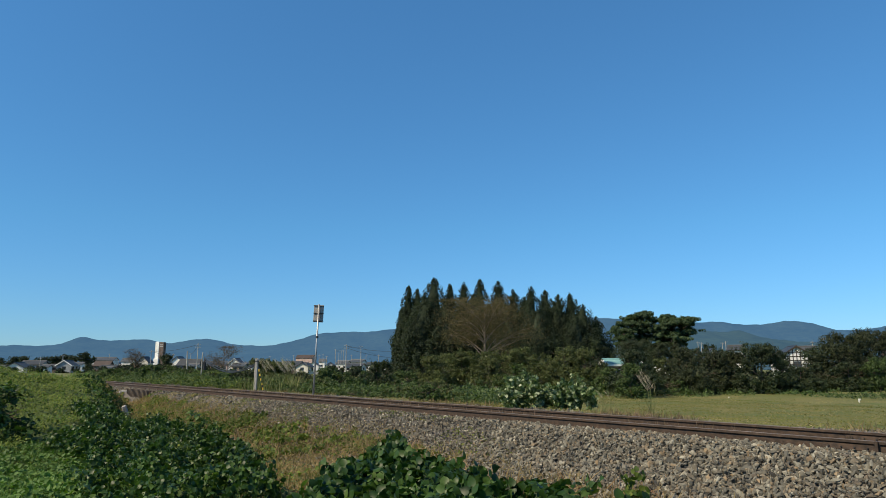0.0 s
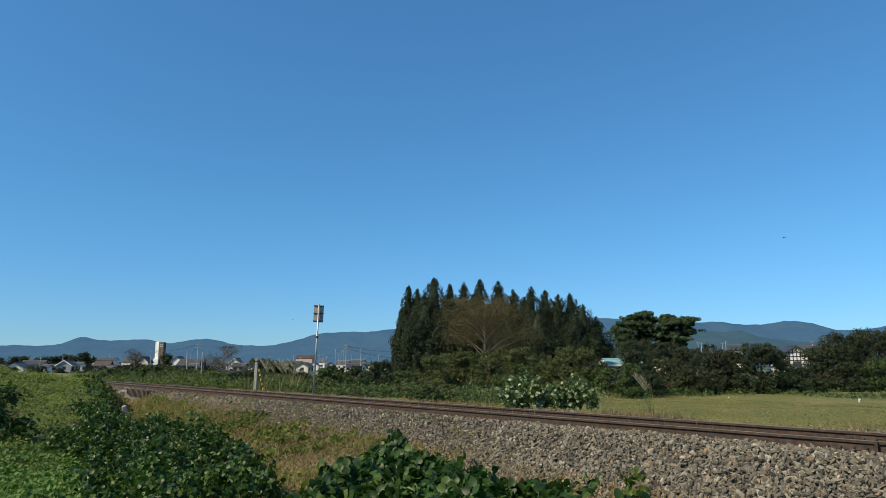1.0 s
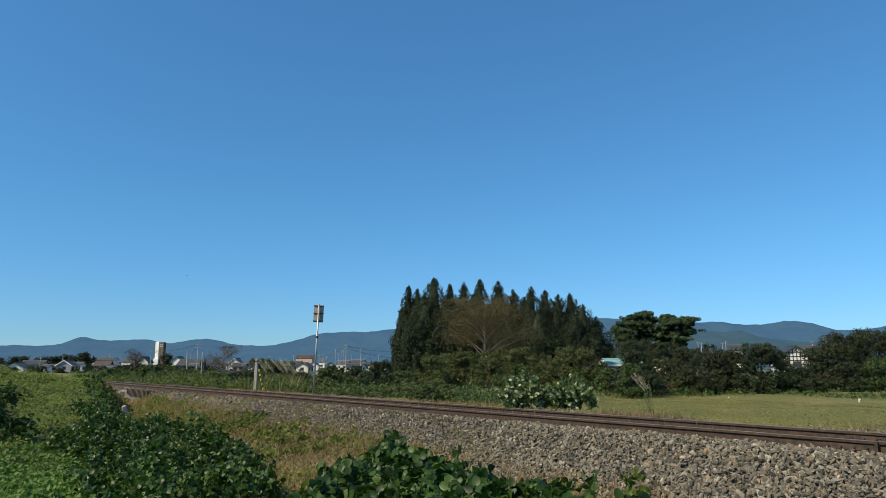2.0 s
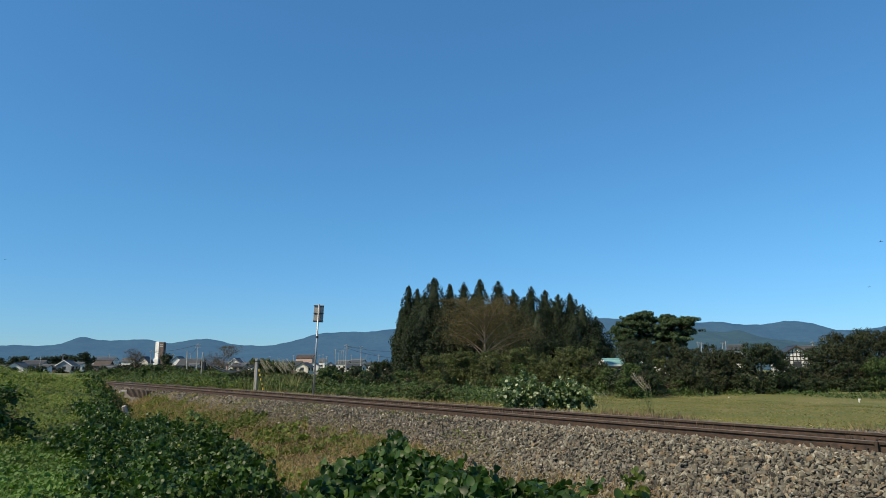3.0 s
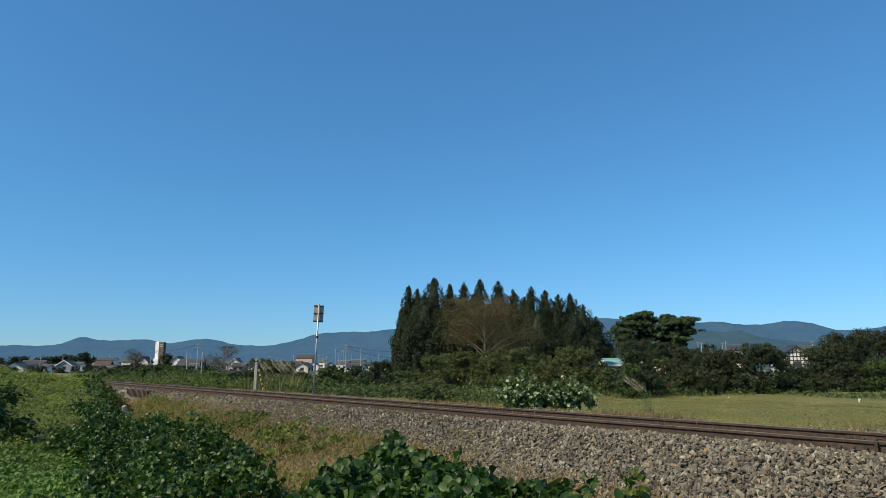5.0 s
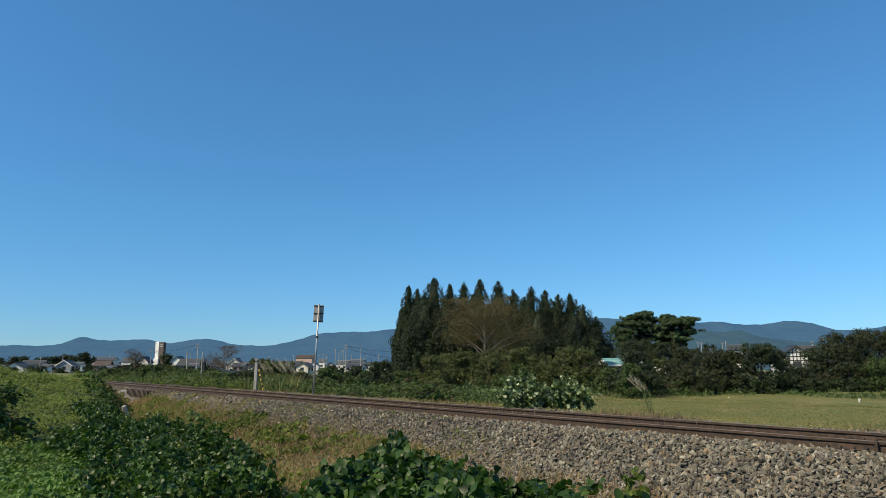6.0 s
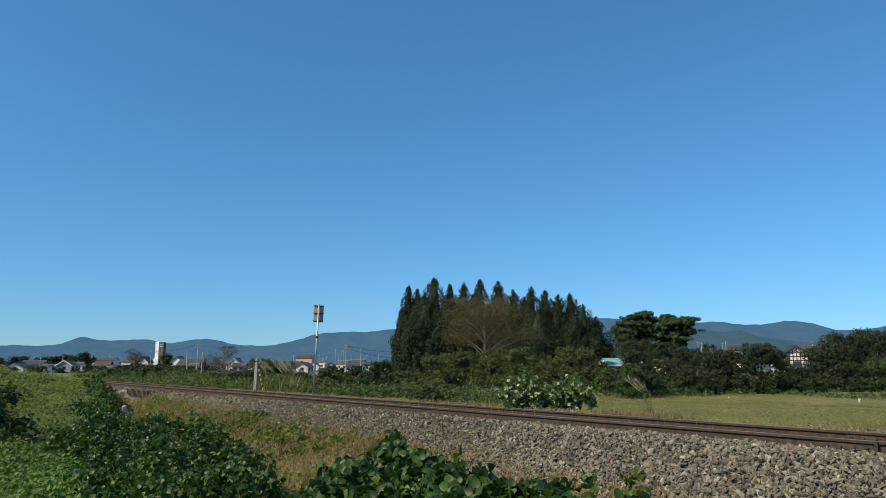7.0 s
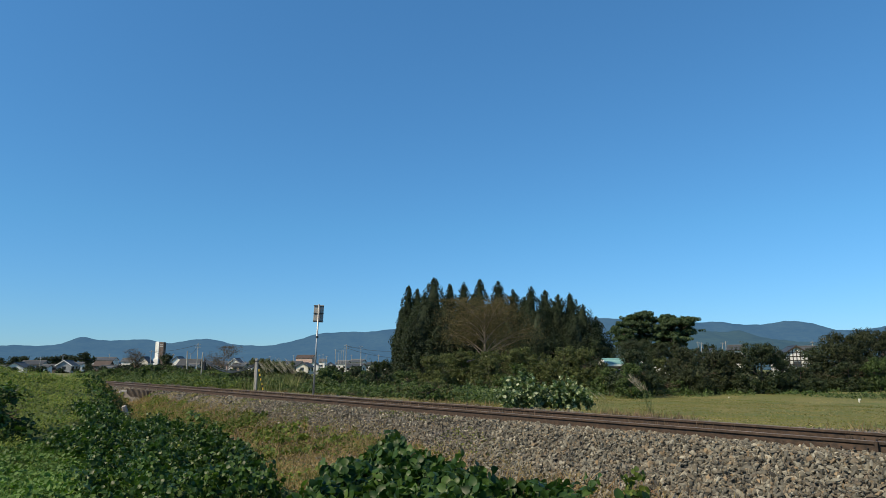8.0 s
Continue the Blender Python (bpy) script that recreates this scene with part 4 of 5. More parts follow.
cover("bank_stalks", 7, 37, 5, 8.1, 24000, lambda s, p, q: on_bank(s, p, q), 0.07, SLIVER_FORM, 0.04, 60, M["straw"], "fine pale stalks and leaf litter on the bank", "weeds")
cover("ballast_straw", 8, 34, 6.6, 8.2, 15000, lambda s, p, q: patchy(q, 1.7, 1.1, -0.3) & (p < 7.4 + 0.03 * s), 0.05, SLIVER_FORM, 0.04, 60, M["straw"], "dead stalks and leaves caught in the ballast", "weeds")
cover("red_litter", 9, 15, 5.2, 7.0, 5000, lambda s, p, q: on_bank(s, p, q) & patchy(q, 0.9, 0.7, 0.0), 0.05, CARD_FORM, 0.05, 60, M["rust_weed"], "reddish withered creeper on the bank", "weeds")
cover("rust_weed_clump", 6.8, 8.6, 9.9, 10.7, 700, lambda s, p, q: p > 9.85, 0.04, BLADE_FORM, 0.19, 42, M["rust_weed"], "clump of rust-brown dead weeds by the far rail", "weeds")
cover("yellow_grass", 13.2, 15.6, 11.9, 13.2, 1500, lambda s, p, q: patchy(q, 1.1, 0.8, -0.3), 0.03, BLADE_FORM, 0.09, 40, M["yellow_grass"], "bright yellow-green grass beside the line", "grass")
cover("shoulder_weeds", 2, 30, 10.4, 12.4, 5200, lambda s, p, q: patchy(q, 0.8, 0.6, -0.1), 0.02, BLADE_FORM, 0.15, 40, M["grass_dry"], "dry weeds beside the far rail", "weeds")
cover("field_grass", -2, 26, 12.0, 26, 60000, lambda s, p, q: p > 12.2 + 0.3 * np.sin(s * 2), 0.03, SLIVER_FORM, 0.034, 45, M["field_blade"], "short grass of the field, green and straw yellow", "grass")
cover("verge_growth", 12, 70, 10.7, 20, 170000, lambda s, p, q: (s > 17 + np.sin(p * 3)) & (p > np.interp(s, [16, 22, 31, 35, 40], [14, 12.5, 12.2, 11.0, 10.8])), 0.75, SLIVER_FORM, 0.085, 60, M["shrub_c"], "dense green creepers and weeds along the line", "weeds")
cover("verge_vines", 26, 66, 10.7, 18, 26000, lambda s, p, q: (p > np.interp(s, [26, 31, 35, 40], [12.6, 12.2, 11.0, 10.8])) & patchy(q, 0.5, 0.4, -0.45), 0.62, CARD_FORM, 0.14, 45, M["vine"], "bright green creepers heaped along the line", "creeper")
cover("hedge_foot", 4, 36, 18, 44, 34000, lambda s, p, q: (q[:, 1] > np.interp(q[:, 0], [-2, 7, 12, 17, 23], [28, 28.6, 31, 35, 38]) + np.sin(q[:, 0] * 2.1)) & (q[:, 1] < 42), 0.4, SLIVER_FORM, 0.09, 55, M["shrub_c"], "low green undergrowth at the foot of the shrubs", "weeds")


cover("field_weeds", -8, 24, 12.2, 30, 30000, lambda s, p, q: patchy(q, 0.7, 0.35, 0.0) & (q[:, 1] > 16), 0.04, SLIVER_FORM, 0.036, 50, M["field_weed"], "yellow-green weeds spreading over the field", "weeds")
cover("field_straw", -8, 24, 12.2, 30, 24000, lambda s, p, q: patchy(q, 0.9, 0.6, -0.2), 0.03, SLIVER_FORM, 0.034, 25, M["straw"], "straw litter lying on the field", "straw")
cover("field_creeper", 2, 20, 20, 36, 16000, lambda s, p, q: (q[:, 1] > 30.5 - 0.9 * (q[:, 0] - 17) + 0.8 * np.sin(2 * q[:, 0])) & (q[:, 0] > 16.5) & (q[:, 1] > 27), 0.3, SLIVER_FORM, 0.11, 55, M["shrub_c"], "green creeper spreading from the hedge into the field", "creeper")


# foreground creeper, in rigid sprays that sway
def front_edge(s):
    return np.interp(s, [3, 4.8, 6.3, 7.5, 9.5, 10.6], [5.6, 6.0, 6.3, 6.35, 6.6, 6.8]) + 0.14 * np.sin(3.1 * s) + 0.08 * np.sin(7 * s)


def in_front(s, p, q):
    return (p < front_edge(s)) & (s < np.interp(p, [3.0, 3.4, 3.8, 5.2, 6.2, 6.8], [7.0, 7.3, 7.9, 9.6, 10.2, 10.4]) + 0.12 * np.sin(4 * p)) & (p > 2.5)


front = thing("kudzu_patch", Matrix(), "lush dark green creeper with broad three-part leaves", "creeper")
n = 6400
s, p = rng.uniform(3.2, 10.6, n), rng.uniform(2.5, 7, n)
q = along(s, p)
w = in_front(s, p, q)
q = q[w]
lift = 0.40 * lumpy(q[:, 0] * 1.3, q[:, 1] * 1.3) + 0.06
z = terrain(q[:, 0], q[:, 1]) + lift * rng.uniform(0.1, 1.0, len(q)) ** 0.6
tagged(solid("leaf_mat", scatter(KUDZU_NEAR, spins(len(q), 78, np.tile((0, -0.5, 1.0), (len(q), 1))), np.column_stack([q, z]), 0.098 * rng.uniform(0.6, 1.3, len(q))), M["kudzu"], front, smooth=True), kind="stuff")


def spray(parent, x, y, z, n, w, h, mat, size):
    """A few stems with their leaves, one rigid piece that turns about its foot."""
    bits, pos, nor = [], [], []
    for i in range(max(3, n // 5)):
        e = rng.normal(size=3) * np.array((w, w, h * 0.2)) * 0.5 + np.array((0, 0, h))
        e[2] = max(e[2], 0.4 * h)
        bits.append(tube([(0, 0, -0.05), e * np.array((0.4, 0.4, 0.6)), e], [0.006, 0.004, 0.002], 4))
        for k in range(5):
            u = rng.uniform(0.1, 1.0) ** 0.7
            pos.append(e * u + rng.normal(size=3) * 0.05)
            nor.append(e * np.array((0.6, 0.6, 0.2)) + np.array((0, -0.3, 0.6)))
    leaves = scatter(KUDZU_NEAR, spins(len(pos), 74, nor), np.array(pos), size * rng.uniform(0.6, 1.2, len(pos)))
    return solid("leaf_spray", join(leaves, *bits), mat, parent, smooth=True, at=pose(x, y, z))


SWAY = []
for i, (s, p) in enumerate(((9.9, 6.5), (9.3, 6.2), (8.8, 5.6), (8.2, 6.0), (7.6, 5.2), (7.2, 5.9), (6.6, 5.5), (6.2, 5.0), (5.9, 6.0), (5.4, 5.6), (8.9, 4.9), (8.0, 4.5), (7.0, 4.7), (9.6, 5.9))):
    x, y = along(np.array([s]), np.array([p]))[0]
    SWAY.append((spray(front, x, y, float(terrain(x, y)) + 0.02, 40, 0.42, 0.42 if i else 0.5, M["kudzu"], 0.1), x, y, float(terrain(x, y)) + 0.02, 4.0, 1.9 * i))

sprig = thing("bright_sprig", pose(2.13, 8.00, 0.31), "bright yellow-green seedling at the foot of the ballast", "weed")
spray(sprig, 0, 0, 0, 20, 0.2, 0.16, M["vine"], 0.07)

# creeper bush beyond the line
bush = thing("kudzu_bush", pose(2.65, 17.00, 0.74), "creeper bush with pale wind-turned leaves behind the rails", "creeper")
BUSH = []
for i, (px, h) in enumerate(((-1.05, 0.5), (-0.85, 0.75), (-0.6, 0.85), (-0.35, 0.7), (-0.15, 0.55), (0.1, 0.5), (0.35, 0.62), (0.55, 0.78), (0.72, 0.72), (0.95, 0.45), (-0.7, 0.5), (0.5, 0.4), (0.15, 0.35))):
    y = rng.uniform(-0.2, 0.25)
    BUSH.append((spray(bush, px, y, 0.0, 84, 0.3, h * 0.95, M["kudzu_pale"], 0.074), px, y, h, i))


def blades(n, w, h, lean=0.0):
    pos = rng.normal(size=(n, 3)) * np.array((w, w, 0)) * 0.5
    return scatter((BLADE_FORM[0] * np.array((0.4, 1, 1)), BLADE_FORM[1]), spins(n, 13, np.tile((lean, 0, 1.0), (n, 1))), pos, h * rng.uniform(0.5, 1.1, n))


def plume(h, r):
    bits = [tube([(0, 0, 0), (-0.02 * h, 0, 0.6 * h), (-0.10 * h, 0, h)], [0.006, 0.005, 0.002], 4)]
    k = 110
    u = rng.uniform(0.0, 1.0, k)
    pos = np.column_stack([-0.04 * h - u * 0.26 * h, rng.normal(size=k) * 0.02, h * (0.68 + 0.34 * u)])
    strand = (np.array([(-0.01, 0, 0), (0.01, 0, 0), (-0.5, 0, 0.8), (-0.26, 0.01, 0.44)]), np.array([(0, 1, 3), (0, 3, 2)]))
    return join(*bits), scatter(strand, spins(k, 18), pos, r * rng.uniform(0.4, 1.0, k))


def reeds(x, y, z, n, h, label, width, blades_n):
    t = thing("reed_clump", pose(x, y, z), label, "reeds")
    solid("leaf_tuft", blades(blades_n, width, h * 0.62), M["reed"], t)["kind"] = "stuff"
    out = []
    for i in range(n):
        a, b = plume(h * rng.uniform(0.85, 1.05), h * 0.15)
        st = solid("stalk", a, M["reed"], t, at=pose(rng.normal() * width * 0.4, rng.normal() * width * 0.3, 0, 0, rng.normal() * 5))
        solid("plume", b, M["plume"], st, "feathery pinkish-grey plume")
        out.append((st, *st.matrix_basis.translation))
    return out


REEDS = reeds(4.56, 15.40, 0.66, 3, 0.98, "thin reed clump with feathery plumes by the line", 0.12, 40)
GRASSY = reeds(3.92, 16.50, 0.68, 2, 0.55, "small tuft of yellowing grass beside the creeper", 0.4, 70)
PAMPAS = reeds(-7.3, 31.50, 0.64, 16, 1.45, "stand of pampas grass with pale plumes beyond the track", 1.6, 950)

# dark bush at the edge of the ramp
shrub("shrub", -9.45, 14.6, 2.1, 1.22, M["kudzu_dark"], "dark leafy bush at the foot of the ramp", 2600, 0.10, group="bushes on the near side")

# ---- posts, poles and wires ----
post = thing("concrete_post", pose(-8.23, 30.50, 0.73, 0, 0.6), "grey concrete cable post beside the line", "post")
solid("shaft", block(0.13, 0.13, 1.44, 0.015), M["concrete"], post)
solid("band", block(0.15, 0.15, 0.05, 0.005, (0, 0, 1.3)), M["dark_metal"], post)
guard = thing("guy_guard", pose(-7.73, 30.00, 0.74, 0, -14), "yellow and black striped guard on a stay wire", "guard")
for k in range(11):
    solid("sleeve", tube([(0, 0, 0.10 * k), (0, 0, 0.10 * k + 0.098)], [0.036, 0.036], 8), M["yellow" if k % 2 else "black"], guard)
solid("stay_wire", tube([(0, 0, 0), (0, 0, 1.5)], [0.008, 0.008], 5), M["dark_metal"], guard)
stay = thing("cable_post", pose(-13.61, 39.00, 0.75, 0, 1), "short dark cable post with hanging weight", "post")
solid("shaft", tube([(0, 0, 0), (0, 0, 1.9)], [0.04, 0.035], 8), M["concrete"], stay)
solid("weight", tube([(0.16, 0, 0.9), (0.16, 0, 1.5)], [0.07, 0.07], 8), M["dark_metal"], stay)
slack = thing("slack_cables", Matrix(), "loops of slack dark cable hung between the posts", "cable")
for sag, off in ((0.42, 0.0), (0.55, 0.12), (0.5, 0.2)):
    a, b = np.array((-13.49, 39.00, 2.19 + off)), np.array((-8.26, 30.50, 1.85 + off * 0.5))
    u = np.linspace(0, 1, 15)[:, None]
    pts = a + (b - a) * u
    pts[:, 2] -= sag * 4 * (u * (1 - u))[:, 0]
    solid("cable", tube(pts, [0.022] * 15, 6), M["black"], slack)


def utility_pole(x, y, top, arms=1, label="grey concrete utility pole among the houses", r=0.16):
    z = float(terrain(x, y))
    t = thing("utility_pole", pose(x, y, z), label, "pole", "utility poles")
    h = top - z
    solid("shaft", tube([(0, 0, 0), (0, 0, h)], [r, r * 0.65], 8), M["concrete"], t)
    for k in range(arms):
        solid("crossarm", block(1.5, 0.1, 0.1, 0.01, (0, 0, h - 0.5 - 0.8 * k)), M["galvanised"], t)
        for q in (-0.65, 0, 0.65):
            solid("insulator", tube([(q, 0, h - 0.4 - 0.8 * k), (q, 0, h - 0.2 - 0.8 * k)], [0.06, 0.04], 6), M["wall_grey"], t)
    return x, y, top


def wire(a, b, sag, label="thin dark overhead wire"):
    u = np.linspace(0, 1, 13)[:, None]
    pts = np.array(a) + (np.array(b) - np.array(a)) * u
    pts[:, 2] -= sag * 4 * (u * (1 - u))[:, 0]
    t = thing("overhead_wire", Matrix(), label, "wire", "overhead wires")
    solid("strand", tube(pts, [0.045] * 13, 4), M["black"], t)


POLES = [utility_pole(*row) for row in (
    (-151.48, 260, 5.95, 1), (-154.05, 280, 7.18, 1), (-189.94, 330, 5.48, 1), (-194.53, 340, 5.04, 1), (-217.43, 450, 11.20, 1), (-168.97, 360, 6.11, 1), (-109.96, 260, 8.47, 1), (-128.91, 330, 8.68, 1), (-120.55, 330, 8.95, 1), (-71.10, 200, 8.87, 2),
    (-100.18, 400, 8.85, 1), (-90.78, 420, 9.89, 1), (-75.31, 420, 9.89, 1), (-69.45, 400, 10.15, 1), (-72.50, 430, 9.39, 1), (-51.41, 330, 10.82, 1), (-57.28, 380, 10.34, 1), (-51.64, 350, 10.80, 1), (-49.05, 340, 10.54, 1), (-32.28, 230, 9.57, 2), (-55.71, 420, 9.89, 1), (-35.69, 300, 11.46, 1), (-46.77, 420, 9.89, 1), (-37.33, 400, 9.50, 1),
    (73.86, 210, 10.25, 1), (103.72, 280, 12.40, 1), (105.09, 280, 12.18, 1), (113.60, 280, 12.18, 1), (119.12, 290, 13.02, 1), (110.67, 200, 10.50, 2), (128.75, 240, 11.08, 1), (131.42, 260, 10.16, 1))]
for a, b in ((19, 15), (19, 21), (21, 23), (15, 17), (17, 16), (9, 6), (9, 8), (6, 7), (0, 1), (1, 5), (31, 29), (29, 30), (27, 28)):
    wire(np.array(POLES[a][:3]) - (0, 0, 0.3), np.array(POLES[b][:3]) - (0, 0, 0.3), 0.8)
wire(np.array(POLES[19]) - (0, 0, 0.3), (-13.8, 200.0, 6.6), 0.6)
wire(np.array(POLES[19]) - (0, 0, 1.1), (-15.8, 230.0, 5.1), 0.6)
wire(np.array(POLES[29]) - (0, 0, 0.3), (105.7, 150.0, 9.8), 0.9)
wire(np.array(POLES[29]) - (0, 0, 1.1), (105.7, 150.0, 9.0), 0.9)
leaner = thing("leaning_pole", pose(-22.17, 60.0, 0.6, 0, -1.2), "slim grey concrete pole leaning beside the line", "pole")
solid("shaft", tube([(0, 0, -0.3), (0, 0, 2.62)], [0.075, 0.06], 8), M["concrete"], leaner)


# ---- houses ----
def house(x, y, w, dep, wall_h, roof_h, turn, wall, roof, label, cols=3, floors=1, name="house", over=0.5, gable_grid=False, trim=""):
    z = float(terrain(x, y)) - 0.05
    t = thing(name, pose(x, y, z, 0, 0, turn), label, "house", "houses of the village")
    ridge = wall_h + roof_h
    body = moved(extrude([(-dep / 2, 0), (dep / 2, 0), (dep / 2, wall_h), (0, ridge), (-dep / 2, wall_h)], w), pose(-w / 2, 0, 0))
    solid("wall", body, M[wall], t)
    k = roof_h / (dep / 2)
    for q in (-1, 1):
        e = dep / 2 + over
        slab = [(0, ridge + 0.02), (0, ridge + 0.24), (q * e, ridge - k * e + 0.24), (q * e, ridge - k * e + 0.02)]
        solid("roof", moved(extrude(slab if q > 0 else slab[::-1], w + 2 * over), pose(-w / 2 - over, 0, 0)), M[roof], t)
    solid("ridge_cap", moved(extrude([(-0.18, ridge + 0.16), (0.18, ridge + 0.16), (0.1, ridge + 0.38), (-0.1, ridge + 0.38)], w + 2 * over), pose(-w / 2 - over, 0, 0)), M[roof], t)

    if trim:
        for sx in (-1, 1):
            for q in (-1, 1):
                e = dep / 2 + over
                edge = [(0, ridge - 0.1), (0, ridge + 0.26), (q * e, ridge - k * e + 0.26), (q * e, ridge - k * e - 0.1)]
                solid("bargeboard", moved(extrude(edge if q > 0 else edge[::-1], 0.12), pose(sx * (w / 2 + over) - 0.06, 0, 0)), M[trim], t, ("dark timber" if trim == "timber" else "white painted") + " bargeboard")
        for q in (-1, 1):
            solid("gutter", block(w + 2 * over, 0.14, 0.16, 0.02, (0, q * (dep / 2 + over), ridge - k * (dep / 2 + over))), M[trim], t)

    def window(m, ww, wh):
        g = solid("window", join(block(ww + 0.12, 0.06, 0.07, 0.0, (0, 0, -0.07)), block(ww + 0.12, 0.06, 0.07, 0.0, (0, 0, wh)), block(0.06, 0.06, wh, 0.0, (-ww / 2 - 0.03, 0, 0)), block(0.06, 0.06, wh, 0.0, (ww / 2 + 0.03, 0, 0))), M["galvanised"], t, at=m)
        solid("pane", block(ww, 0.03, wh, 0.0), M["glass"], g, "dark window pane")
    for fl in range(floors):
        hz = wall_h / floors * fl + min(0.9, wall_h / floors * 0.45)
        for c in range(cols):
            window(pose(-w / 2 + w * (c + 0.5) / cols, -dep / 2 - 0.02, hz), min(1.7, w / cols * 0.6), max(0.4, min(1.2, wall_h / floors - 1.1)))
        for sx in (-1, 1):
            window(pose(sx * (w / 2 + 0.02), 0, hz, 0, 0, 90 * sx), 1.5, max(0.4, min(1.2, wall_h / floors - 1.1)))
    if gable_grid:
        for sx in (-1, 1):
            for c in np.linspace(-dep / 2 + 0.1, dep / 2 - 0.1, 11):
                top = ridge - k * abs(c) - 0.1
                solid("timber_post", block(0.08, 0.17, top, 0.01), M["timber"], t, at=pose(sx * (w / 2 + 0.03), c, 0))
            for hz in (1.6, 2.9, 4.2, 5.0, 5.8, 6.6):
                half = dep / 2 if hz < wall_h else max(0.2, (ridge - hz) / k)
                solid("timber_beam", block(0.06, 2 * half - 0.2, 0.17, 0.01), M["timber"], t, at=pose(sx * (w / 2 + 0.05), 0, hz))
    return t


house(-159.16, 260.00, 7.7, 6.4, 4.10, 1.67, 99, "wall_white", "roof_dark", "white gabled house with dark roof", 2, 1)
house(-171.11, 290.00, 8.5, 5.9, 5.47, 1.40, 6, "wall_grey", "roof_dark", "long grey house with dark tiled roof", 3, 2)
house(-172.99, 270.00, 3.8, 3.5, 3.66, 1.08, 8, "wall_white", "roof_grey", "low white house with pale roof edge", 1, 1)
house(-154.50, 270.00, 2.5, 3.5, 4.31, 0.65, 5, "wall_white", "roof_grey", "low white outbuilding with metal roof", 1, 1)
house(-167.31, 300.00, 4.4, 3.5, 4.55, 0.97, 4, "wall_brown", "roof_dark", "low brown house with dark roof", 1, 1)
house(-151.84, 280.00, 6.8, 5.6, 5.21, 1.80, 96, "wall_grey", "roof_dark", "open-fronted grey shed with white bargeboards", 2, 2, trim="white_plastic")
house(-172.84, 330.00, 2.8, 3.5, 6.17, 0.80, 3, "wall_white", "roof_grey", "small white house with metal roof", 1, 2)
house(-234.84, 480.00, 15.5, 8.0, 9.72, 1.94, 1, "wall_white", "roof_grey", "long pale building with a flat metal roof", 5, 2)
house(-171.64, 350.00, 7.6, 5.3, 5.72, 1.97, 1, "wall_brown", "roof_red", "brown house with a red-brown roof", 2, 2)
house(-144.28, 300.00, 6.3, 4.4, 4.79, 0.72, 1, "wall_brown", "roof_dark", "dark timber barn with low roof", 2, 2)
house(-138.45, 288.00, 2.2, 3.5, 4.31, 0.46, 1, "wall_white", "roof_grey", "tiny white hut beside a barn", 1, 1)
house(-200.27, 440.00, 6.6, 4.6, 8.56, 1.78, -1, "wall_white", "roof_grey", "white house behind bare trees", 2, 2)
house(-150.64, 350.00, 6.4, 5.3, 7.41, 2.54, 91, "wall_cream", "roof_dark", "cream gabled house with dark bargeboards", 2, 2)
house(-125.70, 330.00, 6.9, 5.8, 7.23, 2.40, 89, "wall_white", "roof_grey", "white gabled house with grey roof", 2, 2)
house(-100.29, 275.00, 8.0, 5.6, 5.63, 2.00, -5, "wall_brown", "roof_dark", "house with a long dark tiled roof", 3, 2)
house(-94.05, 262.00, 3.4, 3.5, 5.15, 0.63, -5, "wall_white", "roof_grey", "small white annex beside a dark roof", 1, 2)
house(-119.74, 370.00, 12.9, 8.0, 6.39, 1.19, -7, "wall_pink", "roof_grey", "pale pink house behind a bare tree", 4, 2)
house(-102.85, 345.00, 6.6, 5.5, 6.81, 2.23, 85, "wall_white", "roof_grey", "white gabled house with pale roof edges", 2, 2, trim="white_plastic")
house(-87.98, 300.00, 5.4, 3.8, 5.27, 0.97, -9, "wall_orange", "roof_grey", "ochre house with grey roof", 2, 2)
house(-92.84, 380.00, 8.3, 5.8, 5.53, 1.84, -11, "wall_grey", "roof_grey", "grey house behind pampas grass", 3, 2)
house(-64.26, 295.00, 8.4, 5.9, 5.49, 1.66, -13, "wall_brown", "roof_dark", "brown house with long dark roof", 3, 2)
house(-56.81, 285.00, 6.1, 5.1, 4.99, 1.38, 79, "wall_cream", "roof_dark", "cream gabled house facing the line", 2, 2)
house(-127.05, 640.00, 16.3, 8.0, 13.60, 2.59, -14, "wall_pink", "roof_red", "large pinkish block behind the village", 5, 2)
house(-86.89, 500.00, 4.3, 3.5, 9.14, 1.61, -15, "wall_white", "roof_grey", "pale house between poles", 1, 2)
house(-57.55, 400.00, 6.8, 4.8, 6.88, 1.61, -17, "wall_white", "roof_grey", "white house among utility poles", 2, 2)
house(-40.26, 320.00, 7.9, 5.5, 5.08, 1.29, -18, "wall_cream", "roof_dark", "cream house with dark roof among trees", 3, 2)
house(-51.69, 420.00, 8.3, 5.8, 8.03, 1.36, -18, "wall_white", "roof_grey", "pale roofed hall in the distance", 3, 2)
house(-42.29, 450.00, 14.4, 8.0, 6.12, 1.81, -20, "wall_white", "roof_dark", "white house with dark roof beyond the trees", 5, 2)
house(91.56, 215.00, 4.3, 3.5, 10.03, 1.22, -35, "wall_white", "roof_dark", "white house with dark tiled roof behind shrubs", 1, 2)
house(101.25, 260.00, 3.4, 2.8, 10.39, 1.05, 83, "wall_cream", "roof_dark", "tan gabled house behind shrubs", 1, 2)
house(75.9, 150.00, 8.8, 7.4, 5.5, 2.45, 74, "wall_white", "roof_dark", "white plaster house with dark timber grid", 3, 2, gable_grid=True, over=0.4, trim="timber")
house(110.86, 210.00, 4.3, 3.5, 9.05, 1.70, -40, "wall_white", "roof_dark", "dark-roofed house beside the timbered one", 1, 2)
